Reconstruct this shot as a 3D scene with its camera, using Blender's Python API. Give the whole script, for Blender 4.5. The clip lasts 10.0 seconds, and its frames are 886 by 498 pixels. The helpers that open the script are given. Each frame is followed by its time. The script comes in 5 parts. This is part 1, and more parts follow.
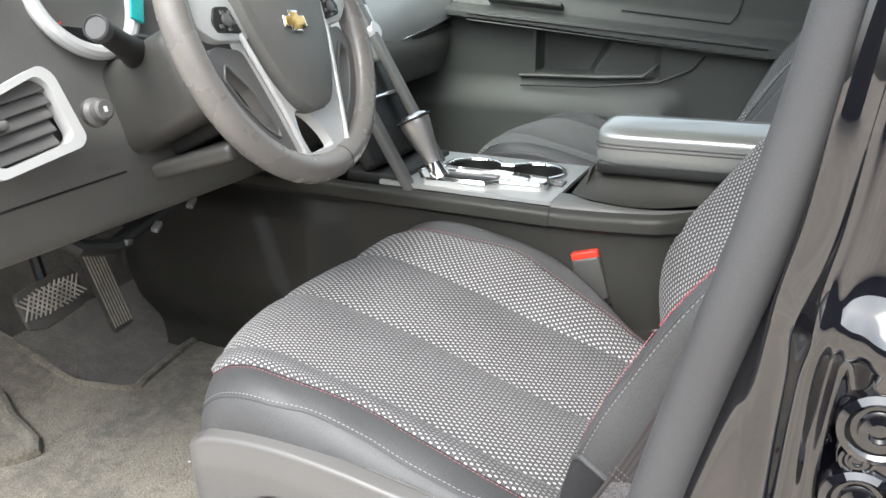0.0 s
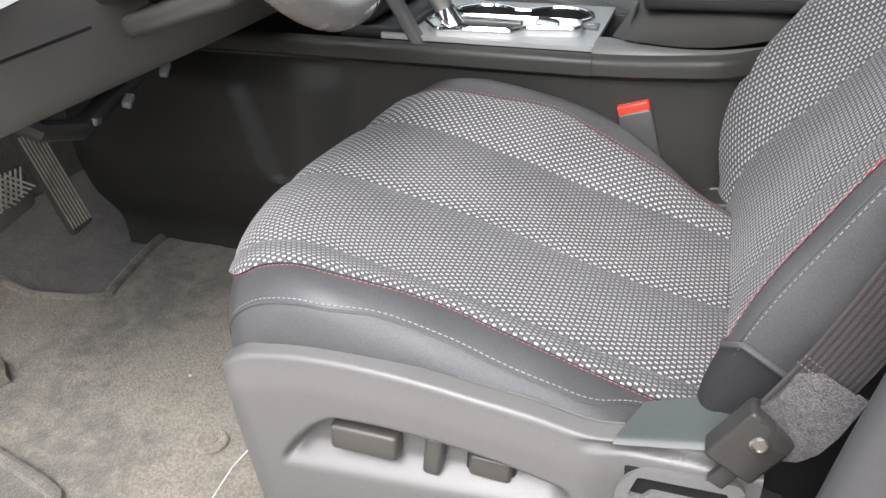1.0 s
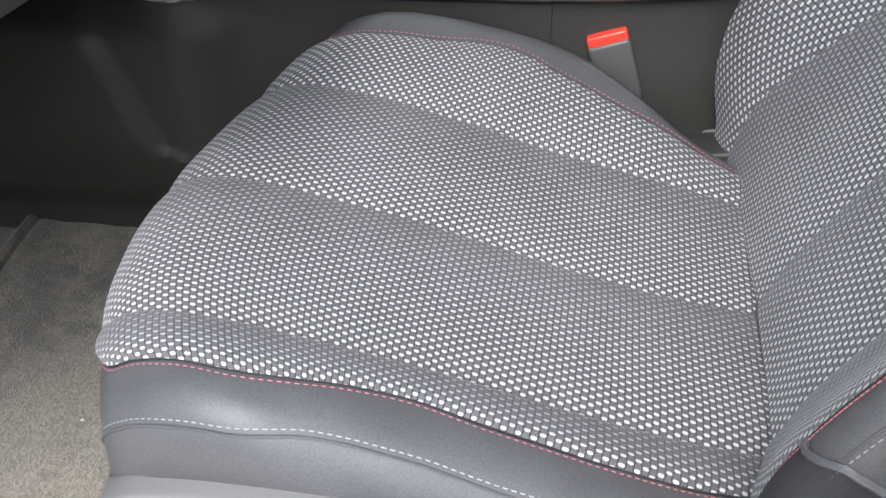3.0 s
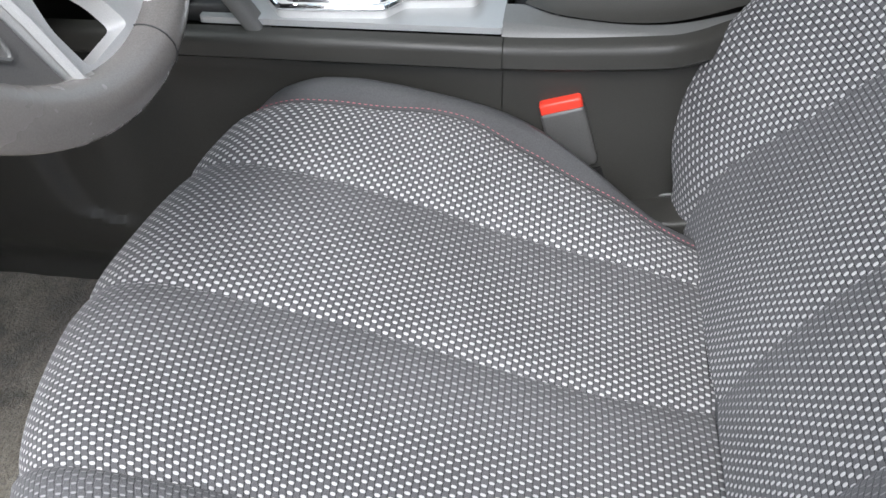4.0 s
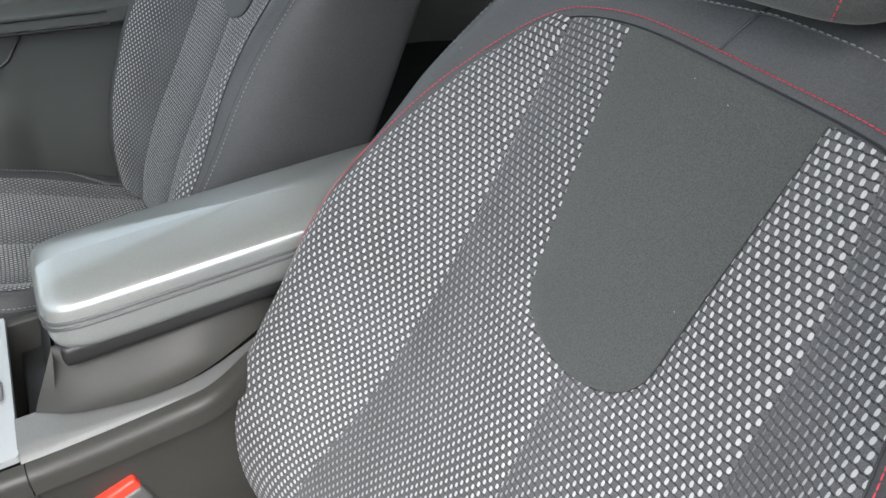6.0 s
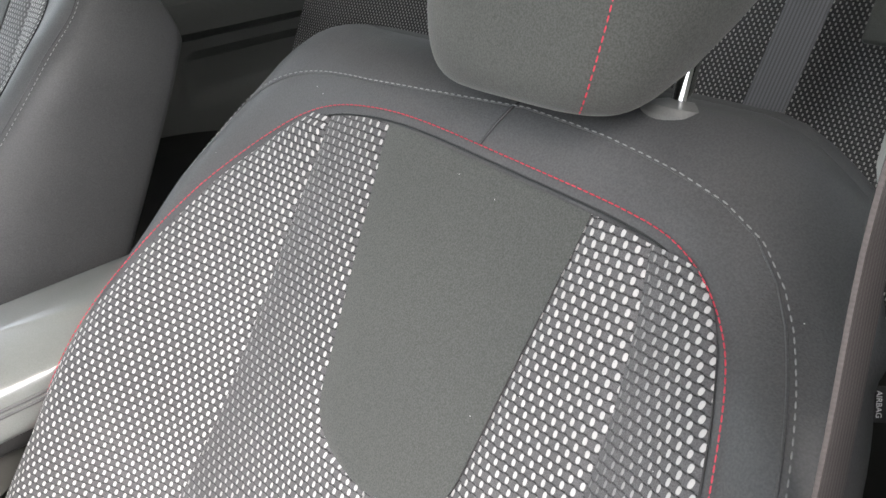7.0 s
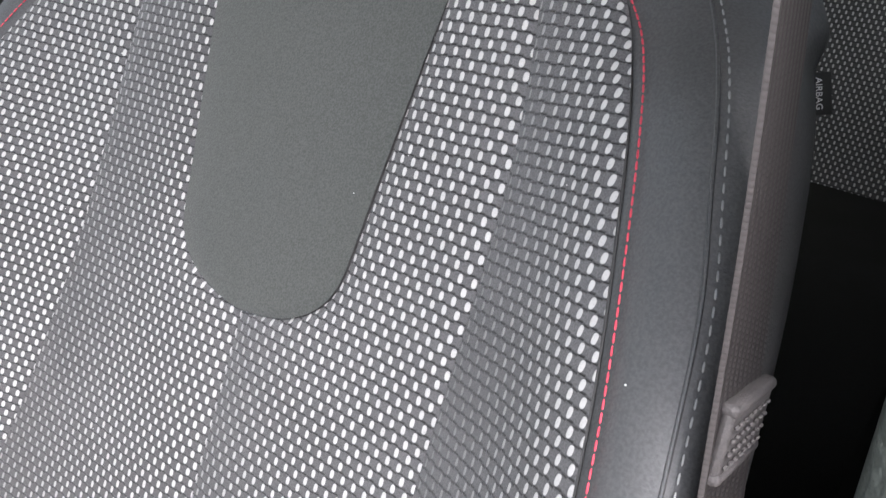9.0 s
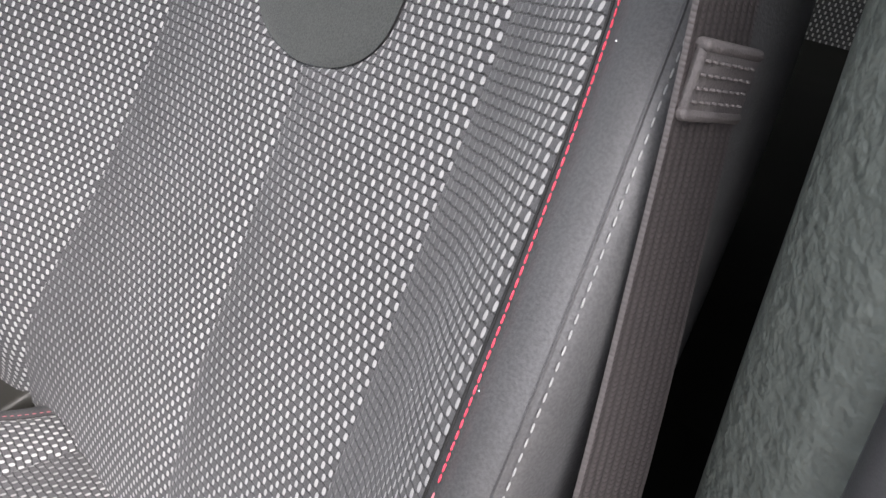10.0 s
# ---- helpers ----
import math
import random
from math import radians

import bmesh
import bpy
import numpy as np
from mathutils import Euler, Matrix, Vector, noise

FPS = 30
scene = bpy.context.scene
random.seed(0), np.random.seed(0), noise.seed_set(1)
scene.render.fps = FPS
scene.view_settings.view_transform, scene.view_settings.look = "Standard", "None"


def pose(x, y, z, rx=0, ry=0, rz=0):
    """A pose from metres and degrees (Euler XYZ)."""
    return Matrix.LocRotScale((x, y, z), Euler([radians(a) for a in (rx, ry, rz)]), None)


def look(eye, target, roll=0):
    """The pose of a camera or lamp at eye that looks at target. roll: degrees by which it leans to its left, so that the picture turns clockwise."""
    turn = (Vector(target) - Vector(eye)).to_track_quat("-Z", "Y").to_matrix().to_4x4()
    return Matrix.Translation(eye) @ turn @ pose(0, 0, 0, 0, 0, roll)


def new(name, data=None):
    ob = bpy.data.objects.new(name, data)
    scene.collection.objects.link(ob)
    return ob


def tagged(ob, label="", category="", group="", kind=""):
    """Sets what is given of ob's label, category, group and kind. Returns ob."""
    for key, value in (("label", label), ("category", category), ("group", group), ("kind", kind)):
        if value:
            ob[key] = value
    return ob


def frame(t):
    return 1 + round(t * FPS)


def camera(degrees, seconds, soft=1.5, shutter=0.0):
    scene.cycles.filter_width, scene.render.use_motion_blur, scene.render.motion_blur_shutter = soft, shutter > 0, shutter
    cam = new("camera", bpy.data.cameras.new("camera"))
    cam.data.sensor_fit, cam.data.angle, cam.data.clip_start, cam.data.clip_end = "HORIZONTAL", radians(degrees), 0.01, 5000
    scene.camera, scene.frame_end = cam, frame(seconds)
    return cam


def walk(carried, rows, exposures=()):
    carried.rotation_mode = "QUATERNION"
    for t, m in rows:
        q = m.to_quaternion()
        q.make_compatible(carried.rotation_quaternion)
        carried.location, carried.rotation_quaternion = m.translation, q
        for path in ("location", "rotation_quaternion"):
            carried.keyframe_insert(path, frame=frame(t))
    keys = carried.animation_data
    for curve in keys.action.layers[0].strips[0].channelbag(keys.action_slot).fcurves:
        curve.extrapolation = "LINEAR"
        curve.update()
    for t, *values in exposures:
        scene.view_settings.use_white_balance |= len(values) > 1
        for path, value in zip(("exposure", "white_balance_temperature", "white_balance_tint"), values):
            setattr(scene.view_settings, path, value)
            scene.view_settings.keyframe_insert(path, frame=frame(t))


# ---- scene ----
cam = camera(56.89, 10.0)
PATH = [
    (0, (0.1290, -0.8408, 0.8335), (-0.2559, 0.0131, 0.4832), 0.07),
    (0.5, (0.0050, -0.7751, 0.7918), (-0.3221, 0.0842, 0.3985), -0.52),
    (1, (-0.0577, -0.7563, 0.7620), (-0.3334, 0.0721, 0.2744), -1.24),
    (1.5, (-0.1015, -0.7344, 0.7686), (-0.3384, 0.0721, 0.2268), -2.18),
    (2, (-0.1284, -0.6949, 0.7660), (-0.3254, 0.1022, 0.1953), -2.94),
    (2.2, (-0.1337, -0.6643, 0.7671), (-0.3172, 0.1230, 0.1785), -2.97),
    (3.3, (-0.1391, -0.4827, 0.7581), (-0.3106, 0.2767, 0.1306), -3.70),
    (3.5, (-0.1578, -0.4657, 0.7636), (-0.2980, 0.2961, 0.1310), -2.31),
    (4, (-0.1448, -0.4200, 0.8196), (-0.2637, 0.3192, 0.1567), -1.94),
    (4.5, (-0.1490, -0.3879, 0.8572), (-0.2310, 0.3473, 0.1844), -2.05),
    (5, (-0.1353, -0.3903, 0.8969), (-0.0977, 0.3797, 0.2600), -2.43),
    (5.5, (-0.1071, -0.3611, 0.9505), (0.0695, 0.4430, 0.3828), -3.37),
    (6, (-0.0786, -0.3380, 0.9547), (0.2825, 0.4269, 0.4213), -4.63),
    (6.2, (-0.0727, -0.3335, 0.9484), (0.3482, 0.4139, 0.4345), -3.97),
    (7.3, (-0.0387, -0.2996, 0.9619), (0.5881, 0.3216, 0.4915), -3.68),
    (7.5, (-0.0323, -0.2944, 0.9553), (0.6022, 0.3127, 0.4768), -4.63),
    (8, (-0.0300, -0.2896, 0.9040), (0.6198, 0.2954, 0.4186), -4.92),
    (8.5, (-0.0329, -0.2912, 0.8746), (0.6165, 0.2704, 0.3619), -4.94),
    (9, (-0.0345, -0.3094, 0.8370), (0.6131, 0.2502, 0.3198), -3.97),
    (9.5, (-0.0470, -0.3276, 0.7985), (0.5943, 0.2193, 0.2605), -3.23),
    (10, (-0.0686, -0.3773, 0.7729), (0.4663, 0.2409, 0.1970), -2.85),
]
EXPOSURES = [(0, 2.0, 6350, 7), (0.5, 2.05, 6320, 9), (1, 1.9, 6300, 11), (2, 1.85, 6250, 11), (3.5, 1.82, 6000, 10), (4.5, 1.8, 6100, 9), (5.5, 2.15, 6200, 8), (6.2, 2.35, 6350, 9), (7.5, 2.9, 6800, 12), (8, 2.8, 6500, 12), (9, 2.45, 6350, 13), (10, 2.1, 6450, 14)]
walk(cam, [(t, look(eye, target, roll)) for t, eye, target, roll in PATH], EXPOSURES)

import itertools

# ---- world, sun, exposure ----
world = bpy.data.worlds.new("sky_world")
scene.world = world
world.use_nodes = True
_wn = world.node_tree
_wn.nodes.clear()
_sky = _wn.nodes.new("ShaderNodeTexSky")
_sky.sky_type = "NISHITA"
_sky.sun_disc = False
_sky.sun_elevation = radians(56)
_sky.sun_rotation = radians(184)
_sky.dust_density = 4.0
_bg = _wn.nodes.new("ShaderNodeBackground")
_bg.inputs["Strength"].default_value = 0.15
_wo = _wn.nodes.new("ShaderNodeOutputWorld")
_hs = _wn.nodes.new("ShaderNodeHueSaturation")
_hs.inputs["Saturation"].default_value = 0.35
_wn.links.new(_sky.outputs[0], _hs.inputs["Color"])
_wn.links.new(_hs.outputs[0], _bg.inputs[0])
_wn.links.new(_bg.outputs[0], _wo.inputs[0])
sun_data = bpy.data.lights.new("sun", "SUN")
sun_data.energy = 0.5
sun_data.angle = radians(55)
sun_data.color = (1.0, 0.985, 0.965)
sun = new("sun", sun_data)
sun.matrix_world = look((-0.2, -2.7, 4.0), (0, 0, 0))


# ---- materials ----
class Nodes:
    """Short-hand for a node tree."""

    def __init__(self, tree):
        self.t = tree

    def add(self, kind):
        return self.t.nodes.new(kind)

    def uv(self, name):
        n = self.add("ShaderNodeUVMap")
        n.uv_map = name
        return n.outputs[0]

    def put(self, socket, v):
        if isinstance(v, bpy.types.NodeSocket):
            self.t.links.new(v, socket)
        else:
            socket.default_value = v

    def m(self, op, a, b=0.0, c=0.0):
        n = self.add("ShaderNodeMath")
        n.operation = op
        for s, v in zip(n.inputs, (a, b, c)):
            self.put(s, v)
        return n.outputs[0]

    def span(self, v, a, b, lo=0.0, hi=1.0, smooth=True):
        n = self.add("ShaderNodeMapRange")
        n.interpolation_type = "SMOOTHSTEP" if smooth else "LINEAR"
        for s, x in zip(n.inputs, (v, a, b, lo, hi)):
            self.put(s, x)
        return n.outputs[0]

    def mix(self, f, a, b):
        n = self.add("ShaderNodeMix")
        n.data_type = "RGBA"
        self.put(n.inputs[0], f)
        self.put(n.inputs[6], a)
        self.put(n.inputs[7], b)
        return n.outputs[2]

    def noise(self, scale, detail=3.0, rough=0.55, vec=None):
        n = self.add("ShaderNodeTexNoise")
        n.inputs["Scale"].default_value = scale
        n.inputs["Detail"].default_value = detail
        n.inputs["Roughness"].default_value = rough
        if vec is not None:
            self.t.links.new(vec, n.inputs["Vector"])
        return n.outputs[0]


def rgb(c, k=1.0):
    c = (c, c, c) if isinstance(c, (int, float)) else c
    return (c[0] * k, c[1] * k, c[2] * k, 1.0)


def start_material(name):
    m = bpy.data.materials.new(name)
    m.use_nodes = True
    n = Nodes(m.node_tree)
    p = m.node_tree.nodes["Principled BSDF"]
    co = n.add("ShaderNodeTexCoord").outputs["Object"]
    return m, n, p, co


def surface(name, base, rough, metal=0.0, grain=800.0, bump=0.15, depth=0.0004, stain=6.0, vary=0.18, fine_vary=0.1, coat=0.0, sheen=0.0, rough_vary=0.12, spec=0.5, coat_rough=0.03, coat_ior=1.5):
    """A plain surface with fine grain, broad stains and uneven gloss."""
    m, n, p, co = start_material(name)
    broad = n.noise(stain, 4.0, 0.6, co)
    fine = n.noise(grain, 2.0, 0.5, co)
    k = n.m("ADD", n.span(broad, 0.25, 0.75, 1 - vary, 1 + vary), n.span(fine, 0.25, 0.75, -fine_vary, fine_vary))
    mul = n.add("ShaderNodeMix")
    mul.data_type, mul.blend_type = "RGBA", "MULTIPLY"
    mul.inputs[0].default_value = 1.0
    mul.inputs[6].default_value = rgb(base)
    comb = n.add("ShaderNodeCombineColor")
    for s in comb.inputs:
        n.put(s, k)
    n.t.links.new(comb.outputs[0], mul.inputs[7])
    n.t.links.new(mul.outputs[2], p.inputs["Base Color"])
    n.put(p.inputs["Roughness"], n.span(broad, 0.3, 0.7, max(0.02, rough - rough_vary), min(1.0, rough + rough_vary)))
    p.inputs["Metallic"].default_value = metal
    p.inputs["Coat Weight"].default_value = coat
    p.inputs["Coat Roughness"].default_value = coat_rough
    p.inputs["Coat IOR"].default_value = coat_ior
    p.inputs["Sheen Weight"].default_value = sheen
    p.inputs["Specular IOR Level"].default_value = spec
    if bump:
        b = n.add("ShaderNodeBump")
        b.inputs["Strength"].default_value = bump
        b.inputs["Distance"].default_value = depth
        n.put(b.inputs["Height"], fine)
        n.t.links.new(b.outputs[0], p.inputs["Normal"])
    return m


def dotted_fabric(name, ground=0.090, thread=0.50):
    """Woven seat cloth: staggered light threads that grow across each strip, dark grooves between the columns, thread
    shadows as dashes in the colour.
    """
    m, n, p, co = start_material(name)
    uv = n.uv("UVMap")
    st = n.uv("Strip")
    sep = n.add("ShaderNodeSeparateXYZ")
    n.t.links.new(uv, sep.inputs[0])
    sep2 = n.add("ShaderNodeSeparateXYZ")
    n.t.links.new(st, sep2.inputs[0])
    t = sep2.outputs[0]
    wob = n.m("MULTIPLY", n.m("SUBTRACT", n.noise(90.0, 2.0, 0.5, co), 0.5), 0.0016)
    cu = n.m("DIVIDE", n.m("ADD", sep.outputs[0], wob), 0.00507)
    col = n.m("FLOOR", cu)
    fu = n.m("SUBTRACT", cu, col)
    cv = n.m("ADD", n.m("DIVIDE", sep.outputs[1], 0.0071), n.m("MULTIPLY", n.m("MODULO", col, 2.0), 0.5))
    fv = n.m("FRACT", cv)
    du = n.m("ABSOLUTE", n.m("SUBTRACT", fu, 0.5))
    dv = n.m("ABSOLUTE", n.m("SUBTRACT", fv, 0.5))
    rv = n.span(t, 0.0, 1.0, 0.105, 0.185, False)
    ru = n.span(t, 0.0, 1.0, 0.35, 0.40, False)
    d = n.m("ADD", n.m("POWER", n.m("DIVIDE", du, ru), 2.6), n.m("POWER", n.m("DIVIDE", dv, rv), 2.4))
    dot = n.m("MULTIPLY", n.span(d, 1.25, 0.75), n.span(n.noise(1100.0, 2.0, 0.6, co), 0.2, 0.5, 0.72, 1.0))
    power = n.span(t, 0.0, 0.6, 0.26, 1.0, False)
    groove = n.span(du, 0.38, 0.49)
    across = n.span(dv, 0.40, 0.5)
    # staggered dashes: the small shadow beside each thread, darkened in the colour
    off = n.m("ABSOLUTE", n.m("SUBTRACT", n.m("FRACT", n.m("ADD", cv, 0.27)), 0.5))
    dash = n.m("MULTIPLY", n.span(off, 0.26, 0.14), n.span(du, 0.30, 0.44))
    worn = n.span(n.noise(9.0, 3.0, 0.6, co), 0.3, 0.7, 0.85, 1.12)
    fuzz = n.span(n.noise(1500.0, 2.0, 0.6, co), 0.25, 0.75, 0.62, 1.36)
    k = n.m("MULTIPLY", n.m("MULTIPLY", worn, fuzz), n.m("SUBTRACT", 1.0, n.m("ADD", n.m("MULTIPLY", groove, 0.42), n.m("MULTIPLY", n.m("MULTIPLY", dash, n.span(t, 0.0, 0.6, 0.4, 1.0, False)), 0.70))))
    comb = n.add("ShaderNodeCombineColor")
    n.put(comb.inputs[0], n.m("MULTIPLY", k, ground * 1.0))
    n.put(comb.inputs[1], n.m("MULTIPLY", k, ground * 0.985))
    n.put(comb.inputs[2], n.m("MULTIPLY", k, ground * 1.02))
    c = n.mix(n.m("MULTIPLY", dot, power), comb.outputs[0], rgb((thread, thread * 0.985, thread * 0.97)))
    n.t.links.new(c, p.inputs["Base Color"])
    p.inputs["Roughness"].default_value = 0.75
    p.inputs["Sheen Weight"].default_value = 0.15
    h = n.m("SUBTRACT", n.m("MULTIPLY", dot, 0.6), n.m("ADD", n.m("MULTIPLY", dash, 0.8), n.m("MULTIPLY", groove, 0.3)))
    b = n.add("ShaderNodeBump")
    b.inputs["Strength"].default_value = 0.8
    b.inputs["Distance"].default_value = 0.0007
    n.put(b.inputs["Height"], h)
    n.t.links.new(b.outputs[0], p.inputs["Normal"])
    return m


def carpet_material(name, base, dirt):
    """Cut-pile carpet: soft broad dirt, brushed patches and single tufts."""
    m, n, p, co = start_material(name)
    broad = n.noise(4.0, 4.0, 0.6, co)
    patch = n.noise(38.0, 5.0, 0.7, co)
    tuft = n.noise(260.0, 3.0, 0.75, co)
    fibre = n.noise(900.0, 2.0, 0.7, co)
    k = n.span(n.m("ADD", n.m("MULTIPLY", broad, 0.6), n.m("MULTIPLY", patch, 0.4)), 0.41, 0.57)
    c = n.mix(k, rgb(dirt), rgb(base))
    c2 = n.mix(n.span(tuft, 0.34, 0.66, 0.75, 0.0), c, rgb((base[0] * 0.30, base[1] * 0.29, base[2] * 0.26)))
    c3 = n.mix(n.span(fibre, 0.5, 0.75, 0.0, 0.45), c2, rgb((base[0] * 1.5, base[1] * 1.5, base[2] * 1.45)))
    n.t.links.new(c3, p.inputs["Base Color"])
    p.inputs["Roughness"].default_value = 0.95
    p.inputs["Sheen Weight"].default_value = 0.3
    bp = n.add("ShaderNodeBump")
    bp.inputs["Strength"].default_value = 1.0
    bp.inputs["Distance"].default_value = 0.004
    n.put(bp.inputs["Height"], n.m("ADD", tuft, n.m("MULTIPLY", fibre, 0.4)))
    n.t.links.new(bp.outputs[0], p.inputs["Normal"])
    return m


def webbing_material(name, base):
    """Belt webbing: fine lengthwise ribs with a small zigzag."""
    m, n, p, co = start_material(name)
    uv = n.uv("UVMap")
    sep = n.add("ShaderNodeSeparateXYZ")
    n.t.links.new(uv, sep.inputs[0])
    rib = n.m("ABSOLUTE", n.m("SINE", n.m("MULTIPLY", sep.outputs[1], math.pi / 0.0042)))
    cross = n.m("ABSOLUTE", n.m("SINE", n.m("ADD", n.m("MULTIPLY", sep.outputs[0], math.pi / 0.0018), n.m("MULTIPLY", rib, 2.0))))
    h = n.m("MULTIPLY", rib, n.m("ADD", n.m("MULTIPLY", cross, 0.5), 0.5))
    k = n.span(h, 0.0, 1.0, 0.55, 1.45, False)
    comb = n.add("ShaderNodeCombineColor")
    for s, v in zip(comb.inputs, base):
        n.put(s, n.m("MULTIPLY", k, v))
    n.t.links.new(comb.outputs[0], p.inputs["Base Color"])
    p.inputs["Roughness"].default_value = 0.5
    b = n.add("ShaderNodeBump")
    b.inputs["Strength"].default_value = 0.5
    b.inputs["Distance"].default_value = 0.0005
    n.put(b.inputs["Height"], h)
    n.t.links.new(b.outputs[0], p.inputs["Normal"])
    return m


FABRIC = dotted_fabric("seat_cloth_dotted")
REAR_FABRIC = dotted_fabric("rear_cloth_dotted", 0.06, 0.5)
LEATHER = surface("charcoal_seat_leather", (0.072, 0.072, 0.074), 0.50, grain=850, bump=0.35, depth=0.0006, vary=0.14, fine_vary=0.18, stain=9)
WHEEL_LEATHER = surface("worn_wheel_leather", (0.185, 0.173, 0.162), 0.27, grain=1000, bump=0.2, depth=0.0004, vary=0.05, stain=14, rough_vary=0.04)
# base is paler than the charcoal leather, standing in for sky glare on top
ARM_LEATHER = surface("smooth_armrest_leather", (0.20, 0.209, 0.20), 0.30, grain=1000, bump=0.15, depth=0.0003, vary=0.02, stain=8, spec=1.0, coat=1.0, rough_vary=0.02, coat_rough=0.24, coat_ior=2.0)
ELASTIC = surface("black_elastic_cloth", (0.020, 0.020, 0.022), 0.8, grain=1500, bump=0.6, depth=0.0005, vary=0.1, fine_vary=0.4)
SUEDE = surface("charcoal_seat_cloth", (0.056, 0.060, 0.056), 0.85, grain=1000, bump=0.4, depth=0.0005, vary=0.10, fine_vary=0.3, stain=12, sheen=0.25)
PLASTIC = surface("charcoal_plastic", (0.125, 0.121, 0.117), 0.33, grain=1300, bump=0.3, depth=0.0003, vary=0.04, stain=5, rough_vary=0.03)
PLASTIC_SOFT = surface("soft_dash_plastic", (0.140, 0.138, 0.130), 0.5, grain=900, bump=0.4, depth=0.0005, vary=0.08)
CONSOLE_PLASTIC = surface("console_plastic", (0.036, 0.035, 0.031), 0.45, grain=1300, bump=0.25, depth=0.0003, vary=0.1, stain=5, spec=0.35)
PLASTIC_DARK = surface("black_plastic", (0.018, 0.018, 0.018), 0.45, grain=900, bump=0.25, depth=0.0004)
# black that stands for deep shadow inside openings
SHADOW_BLACK = surface("deep_shadow_black", (0.004, 0.004, 0.004), 0.9, grain=900, bump=0.1)
PLASTIC_GREEN = surface("textured_pillar_plastic", (0.135, 0.150, 0.135), 0.55, grain=190, bump=1.0, depth=0.0022, vary=0.1)
PLASTIC_GREY = surface("mid_grey_plastic", (0.14, 0.14, 0.135), 0.45, grain=1200, bump=0.15, vary=0.06)
BACK_TRIM = surface("grey_green_trim_plastic", (0.060, 0.068, 0.066), 0.42, grain=1200, bump=0.15, vary=0.08)
SWITCH = surface("switch_plastic", (0.062, 0.058, 0.052), 0.28, grain=1300, bump=0.2, depth=0.0003, vary=0.1)
BUCKLE = surface("buckle_plastic", (0.085, 0.083, 0.080), 0.42, grain=1000, bump=0.15, vary=0.08)
ANCHOR = surface("anchor_plastic", (0.036, 0.034, 0.032), 0.36, grain=1000, bump=0.2, depth=0.0003, vary=0.1)
GUIDE = surface("pale_grey_guide_plastic", (0.30, 0.31, 0.30), 0.45, grain=1200, bump=0.15, vary=0.06)
PLASTIC_CREAM = surface("pale_trim_plastic", (0.74, 0.73, 0.69), 0.5, grain=900, bump=0.2, vary=0.05)
SILVER = surface("silver_paint", (0.64, 0.64, 0.63), 0.34, metal=0.2, grain=2500, bump=0.03, vary=0.05, rough_vary=0.06)
DECK = surface("satin_deck_paint", (0.40, 0.41, 0.41), 0.34, metal=0.3, grain=2500, bump=0.03, vary=0.05, rough_vary=0.06)
CHROME = surface("chrome", (0.86, 0.86, 0.87), 0.07, metal=1.0, grain=300, bump=0.0, vary=0.03, rough_vary=0.04)
SATIN = surface("satin_metal", (0.45, 0.44, 0.43), 0.30, metal=0.9, grain=1800, bump=0.05, vary=0.08)
STEEL = surface("dull_steel", (0.35, 0.34, 0.32), 0.4, metal=0.9, grain=600, bump=0.2)
RED = surface("red_button_plastic", (0.80, 0.055, 0.03), 0.35, grain=900, bump=0.05, vary=0.05)
RED_THREAD = surface("red_thread", (0.62, 0.05, 0.085), 0.6, grain=2000, bump=0.3)
RED_WORN = surface("faded_red_thread", (0.42, 0.14, 0.165), 0.7, grain=2000, bump=0.3)
GREY_THREAD = surface("grey_thread", (0.30, 0.30, 0.30), 0.7, grain=2000, bump=0.3)
LOOP_WEB = surface("frayed_belt_loop", (0.085, 0.077, 0.077), 0.75, grain=1200, bump=0.6, depth=0.0006, vary=0.2, stain=120)
WEB_GREY_THREAD = surface("worn_belt_thread", (0.14, 0.128, 0.128), 0.7, grain=2000, bump=0.3)
BLACK_PAINT = surface("black_car_paint", (0.004, 0.004, 0.006), 0.06, grain=300, bump=0.0, coat=1.0, coat_ior=1.8, vary=0.05, rough_vary=0.03)
RUBBER = surface("door_seal_rubber", (0.066, 0.066, 0.069), 0.5, grain=1500, bump=0.2, vary=0.05)
DOOR_PLASTIC = surface("door_panel_plastic", (0.090, 0.093, 0.088), 0.5, grain=900, bump=0.35, depth=0.0005, vary=0.08)


def tinted_glass(name, tint):
    m, n, p, co = start_material(name)
    n.t.nodes.remove(p)
    clear = n.add("ShaderNodeBsdfTransparent")
    clear.inputs[0].default_value = rgb(tint)
    gloss = n.add("ShaderNodeBsdfGlossy")
    gloss.inputs["Roughness"].default_value = 0.03
    both = n.add("ShaderNodeMixShader")
    both.inputs[0].default_value = 0.06
    n.t.links.new(clear.outputs[0], both.inputs[1])
    n.t.links.new(gloss.outputs[0], both.inputs[2])
    out = next(k for k in n.t.nodes if k.type == "OUTPUT_MATERIAL")
    n.t.links.new(both.outputs[0], out.inputs[0])
    return m


TINTED = tinted_glass("tinted_privacy_glass", (0.34, 0.36, 0.35))
CARPET = carpet_material("dark_floor_carpet", (0.150, 0.136, 0.118), (0.070, 0.063, 0.055))
MAT = carpet_material("dusty_mat_carpet", (0.28, 0.245, 0.187), (0.070, 0.062, 0.049))
# rear cloth is near-black: the cabin's shade is put into its base colour
REAR_SHADE = surface("shade_black_rear_cloth", (0.010, 0.010, 0.009), 0.95, grain=700, bump=0.4, vary=0.3, stain=12, spec=0.15)
WEB = webbing_material("belt_webbing", (0.042, 0.037, 0.037))
